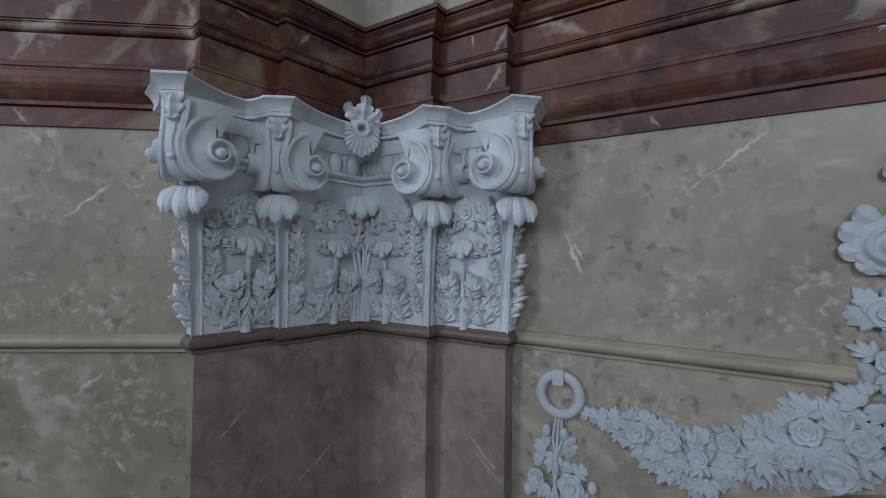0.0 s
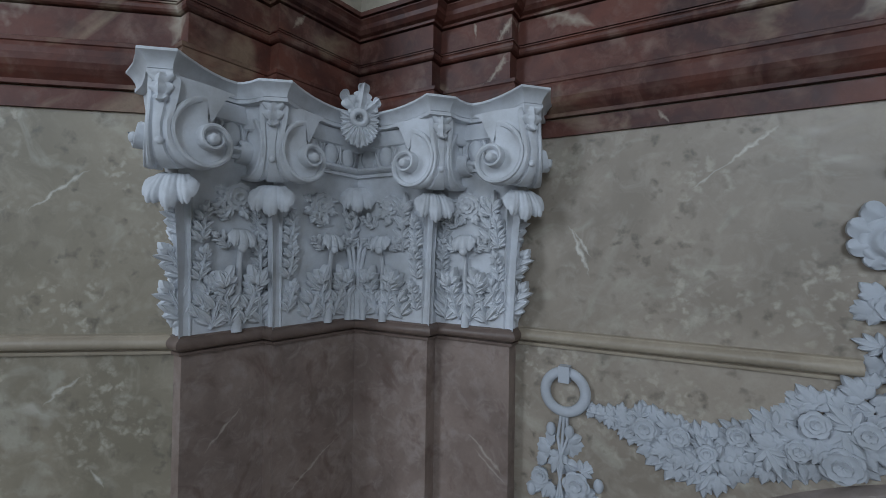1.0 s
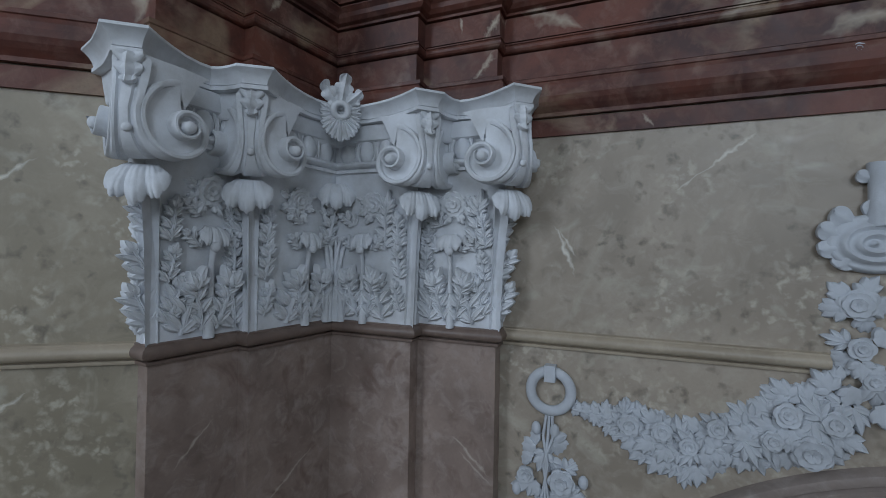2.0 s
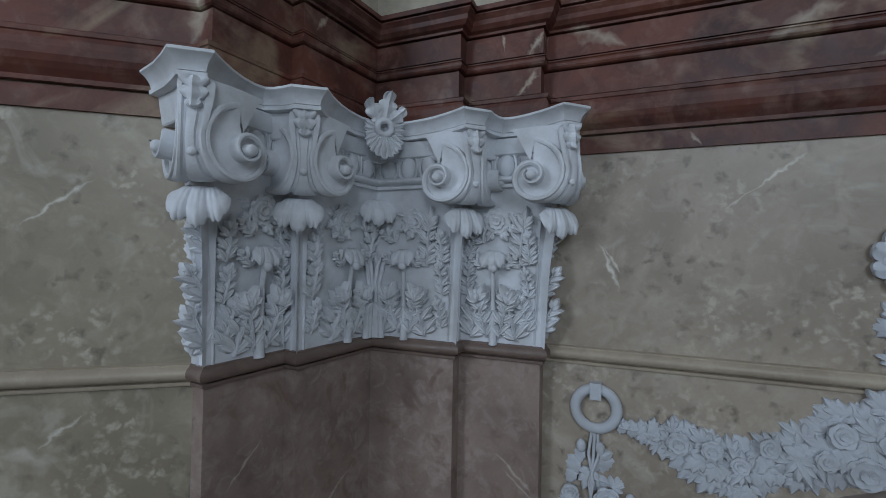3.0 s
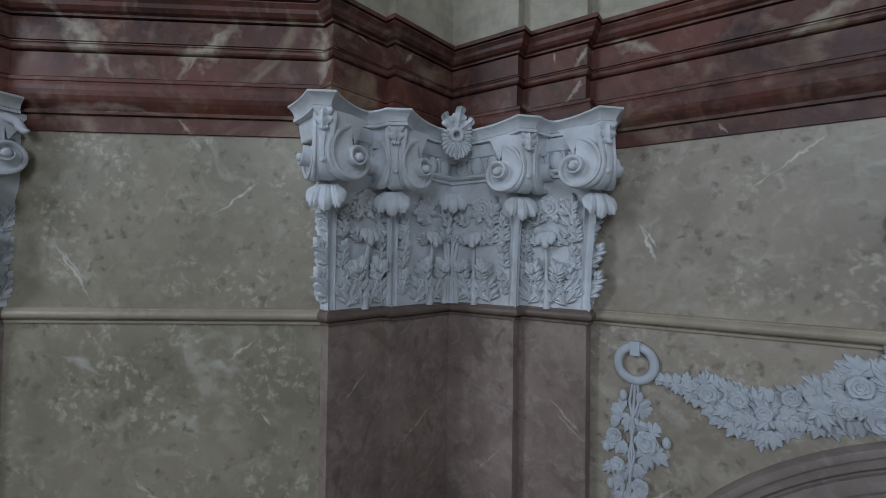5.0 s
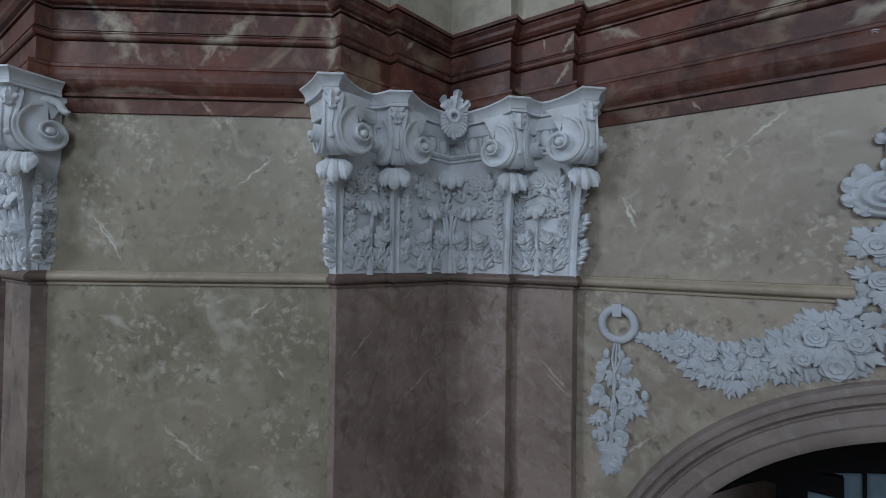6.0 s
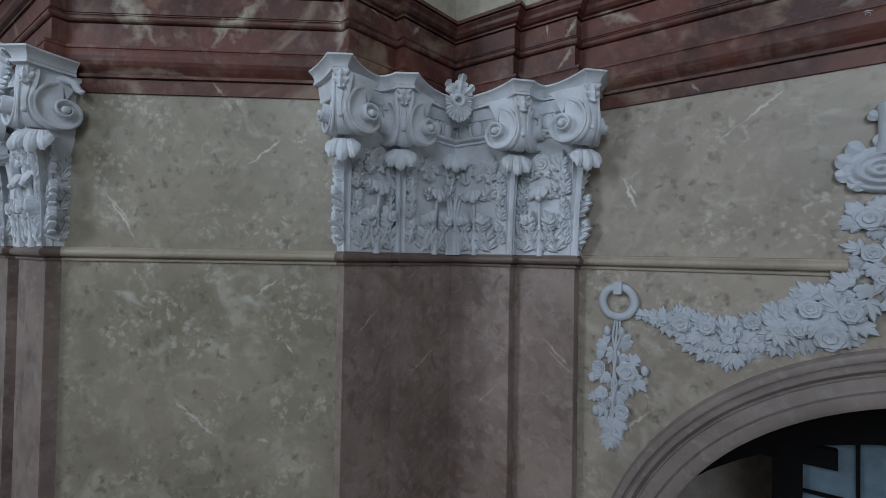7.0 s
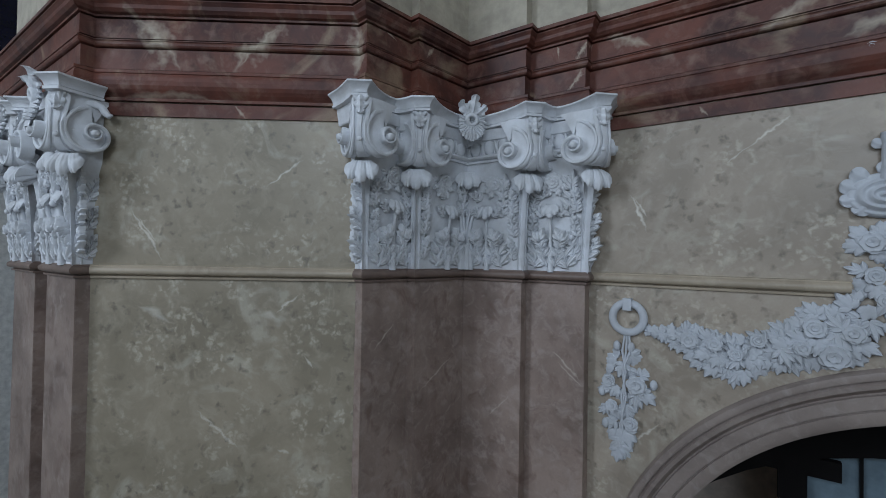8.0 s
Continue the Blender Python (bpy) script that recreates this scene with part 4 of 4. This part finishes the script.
# ---- garland, ring and cartouche on the arched wall ----
rng = random.Random(7)
OUT = Vector((0, -1))
ROSE = [keep("rose", rose_mesh(0.86, 5, 3.0, 0.42, 0.45), mat=GREY_WHITE), keep("rose_open", rose_mesh(0.86, 6, 2.4, 0.40, 0.5), mat=GREY_WHITE)]
ROSE_LEAF = [keep("rose_leaf", fan_leaf_mesh(0.128, 0.070, 0.66), mat=GREY_WHITE), keep("rose_leaf_long", fan_leaf_mesh(0.142, 0.060, 0.56, bow=0.012), mat=GREY_WHITE), keep("rose_leaf_small", fan_leaf_mesh(0.112, 0.078, 0.75, 0.020, 3, -0.010), mat=GREY_WHITE)]


def on_wall(x, z, out=0.012):
    return Vector((x, WALL_Y - out, z))


def rose(x, z, r, parent, out=0.03):
    put("rose", rng.choice(ROSE), facing(on_wall(x, z, out), OUT, spin=rng.uniform(0, 360), nod=rng.uniform(-12, 14), size=r), parent)


def wall_leaf(x, z, spin, parent, size=1.0, out=0.014):
    m = facing(on_wall(x, z, out), OUT, spin=spin, nod=rng.uniform(-30, 6), size=size)
    put("leaf", rng.choice(ROSE_LEAF), m if rng.random() < 0.5 else m @ MIRROR_LEAF, parent)


hook = tagged(new("wall_ring"), "white stucco ring hanging from a flat lug", "ring")
put("ring", keep("ring", torus(0.098, 0.026, 0.85), mat=GREY_WHITE), facing(on_wall(-0.637, 6.345, 0.022), OUT), hook)
link("lug", box(-0.665, -0.612, WALL_Y - 0.055, WALL_Y, 6.395, 6.475), GREY_WHITE, hook, label="flat stucco lug over the ring")

drop = tagged(new("hanging_garland"), "white stucco drop of roses and leaves below the ring", "garland", "rose garlands")
for k in (-1, 0, 1):
    line = [on_wall(-0.64 + 0.012 * k, 6.25, 0.02), on_wall(-0.645 + 0.024 * k, 6.12, 0.03), on_wall(-0.655 - 0.012 * k, 5.98, 0.034), on_wall(-0.655 + 0.016 * k, 5.82, 0.032), on_wall(-0.668 - 0.01 * k, 5.62, 0.03), on_wall(-0.685, 5.45, 0.02)]
    link("stem", rod(line, [0.008, 0.008, 0.007, 0.007, 0.006, 0.005], sides=7), GREY_WHITE, drop, smooth=60)
for x, z, r in ((-0.577, 5.906, 0.078), (-0.752, 5.915, 0.052), (-0.733, 5.745, 0.050), (-0.609, 5.648, 0.058)):
    rose(x, z, r, drop, 0.036)
BUD = keep("rose_bud", ball(0.030, 0.7), mat=GREY_WHITE)
for x, z in ((-0.705, 6.150), (-0.615, 6.150), (-0.475, 5.922), (-0.800, 5.828), (-0.775, 5.615)):
    put("bud", BUD, facing(on_wall(x, z, 0.020), OUT) @ Matrix.Diagonal((0.8, 1.15, 1, 1)), drop)
DROP_UPPER = ((-0.625, 6.095, -128, 1.05), (-0.680, 6.105, 92, 0.85), (-0.700, 6.045, 100, 1.0), (-0.720, 5.985, 78, 0.9), (-0.660, 6.030, 160, 0.8), (-0.630, 6.000, -165, 0.9), (-0.560, 5.965, -60, 0.7),
              (-0.545, 5.860, -130, 0.85), (-0.585, 5.850, -175, 0.95), (-0.690, 5.880, 140, 0.9), (-0.660, 5.850, 178, 1.0), (-0.720, 5.860, 95, 0.8))
DROP_LOWER = ((-0.650, 5.760, -165, 0.9), (-0.690, 5.720, 150, 0.9), (-0.640, 5.740, -110, 0.6), (-0.700, 5.640, 110, 0.8), (-0.660, 5.640, 175, 0.9), (-0.650, 5.600, -160, 1.05), (-0.700, 5.580, 140, 0.9),
              (-0.680, 5.530, 165, 0.85), (-0.670, 5.490, -175, 0.95), (-0.690, 5.460, 172, 0.85), (-0.700, 5.690, 60, 0.6), (-0.760, 5.720, 120, 0.6))
for x, z, spin, size in DROP_UPPER + DROP_LOWER:
    wall_leaf(x, z, spin, drop, size)

swag = tagged(new("garland"), "white stucco festoon of roses and leaves on the wall", "garland", "rose garlands")
SWAG = [(-0.53, 6.272, 0.022), (-0.40, 6.262, 0.062), (-0.28, 6.232, 0.100), (-0.17, 6.172, 0.145), (-0.06, 6.150, 0.140), (0.05, 6.180, 0.135), (0.15, 6.235, 0.130), (0.25, 6.290, 0.155), (0.35, 6.325, 0.200), (0.46, 6.395, 0.165)]
for k in (-1, 0, 1):
    line = [on_wall(x, z + 0.14 * k * w, 0.020 + 0.008 * (k == 0)) for x, z, w in SWAG]
    link("stem", rod(line, 0.006, sides=7), GREY_WHITE, swag, smooth=60)
for x, z, r in ((-0.275, 6.246, 0.062), (-0.140, 6.238, 0.054), (-0.034, 6.192, 0.046), (0.072, 6.288, 0.050), (0.319, 6.382, 0.062), (0.272, 6.269, 0.052), (0.401, 6.241, 0.084), (0.478, 6.370, 0.062)):
    rose(x, z, r, swag, 0.058)
for layer, count in ((1.0, 4), (0.45, 3)):
    for (xa, za, wa), (xb, zb, wb) in zip(SWAG, SWAG[1:]):
        slope = math.degrees(math.atan2(zb - za, xb - xa))
        for k in range(2 * count):
            f = (k // 2 + 0.25 + 0.5 * rng.random()) / count
            x, z, w = xa + (xb - xa) * f, za + (zb - za) * f, wa + (wb - wa) * f
            up = 1 if k % 2 == 0 else -1
            size = min(0.95, 0.30 + 3.6 * w) * rng.uniform(0.8, 1.05)
            reach = max(0.0, layer * w * rng.uniform(0.8, 1.15) - 0.100 * size)
            spin = slope + (rng.uniform(0, 62) if up > 0 else 180 - rng.uniform(-12, 62))
            wall_leaf(x, z + up * reach, spin, swag, size, 0.012 + 0.022 * (1 - layer) + rng.uniform(0, 0.008))

fall = tagged(new("hanging_garland"), "white stucco rose trail rising to the shell cartouche", "garland", "rose garlands")
for x, z, r in ((0.548, 6.845, 0.072), (0.56, 6.675, 0.056), (0.60, 6.55, 0.05), (0.482, 6.368, 0.045)):
    rose(x, z, r, fall, 0.04)
for x, z, spin, size in ((0.51, 6.825, 88, 0.80), (0.52, 6.87, 38, 0.78), (0.57, 6.89, -35, 0.7), (0.60, 6.84, -80, 0.7), (0.57, 6.79, -150, 0.6), (0.53, 6.695, 82, 0.68), (0.53, 6.64, 115, 0.7), (0.60, 6.70, -60, 0.8), (0.56, 6.62, 190, 0.7),
                         (0.54, 6.60, 75, 0.8), (0.50, 6.54, 60, 0.8), (0.47, 6.50, 40, 0.8), (0.55, 6.52, 160, 0.85), (0.60, 6.54, -140, 1.0), (0.62, 6.46, -160, 0.9), (0.50, 6.45, 110, 0.8), (0.54, 6.44, 200, 0.8), (0.58, 6.58, -100, 0.8),
                         (0.42, 6.45, 20, 0.7), (0.38, 6.44, 55, 0.8), (0.44, 6.40, 90, 0.8), (0.50, 6.32, -120, 0.8), (0.46, 6.24, -95, 0.8), (0.46, 6.29, -60, 0.7)):
    wall_leaf(x, z, spin, fall, size, rng.uniform(0.012, 0.034))

shell = tagged(new("cartouche"), "white stucco shell cartouche with curled edges", "ornament")
bowl = bmesh.new()
rows = []
for i in range(21):
    f = i / 20
    row = []
    for j in range(56):
        a = 2 * math.pi * j / 56
        x, z = 0.165 * f * math.cos(a), 0.118 * f * math.sin(a)
        h = 0.075 * math.sqrt(max(0.0, 1 - (0.94 * f) ** 2)) + 0.012 * math.cos(f * 21 + 0.5 * math.cos(a)) * (1 - f * 0.5)
        row.append(bowl.verts.new((0.607 + x - 0.02 * (1 - f), WALL_Y - h, 7.088 + z)))
    rows.append(row)
rows.append([bowl.verts.new((v.co.x, WALL_Y + 0.01, v.co.z)) for v in rows[-1]])
grid_faces(bowl, rows, wrap=True)
link("bowl", bowl, GREY_WHITE, shell, smooth=60)
CURL = keep("curl", leaf_mesh(0.125, 0.046, 1, 0.06, 0.034, curl=0.03, bend=0.012, skirt=0.03, rib=0.06, rise=0.2, peak=1.5), mat=GREY_WHITE)
for x, z, spin, size in ((0.505, 7.115, 70, 0.82), (0.505, 7.075, 104, 0.76), (0.545, 7.055, 138, 0.80), (0.545, 7.165, 62, 0.86), (0.60, 7.185, 10, 0.7), (0.60, 7.34, 70, 0.55)):
    put("curl", CURL, facing(on_wall(x, z, 0.022), OUT, spin=spin, size=size), shell)
link("neck", rod([on_wall(0.625, 7.16, 0.03), on_wall(0.612, 7.26, 0.03), on_wall(0.615, 7.33, 0.03), on_wall(0.625, 7.40, 0.025)], [0.06, 0.032, 0.036, 0.05]), GREY_WHITE, shell, smooth=60)
boss = tagged(new("entablature_flower"), "small white stucco flower on the red entablature", "ornament")
put("rose", ROSE[1], facing(Vector((0.54, WALL_Y - 0.045, 7.86)), OUT, size=0.032), boss)
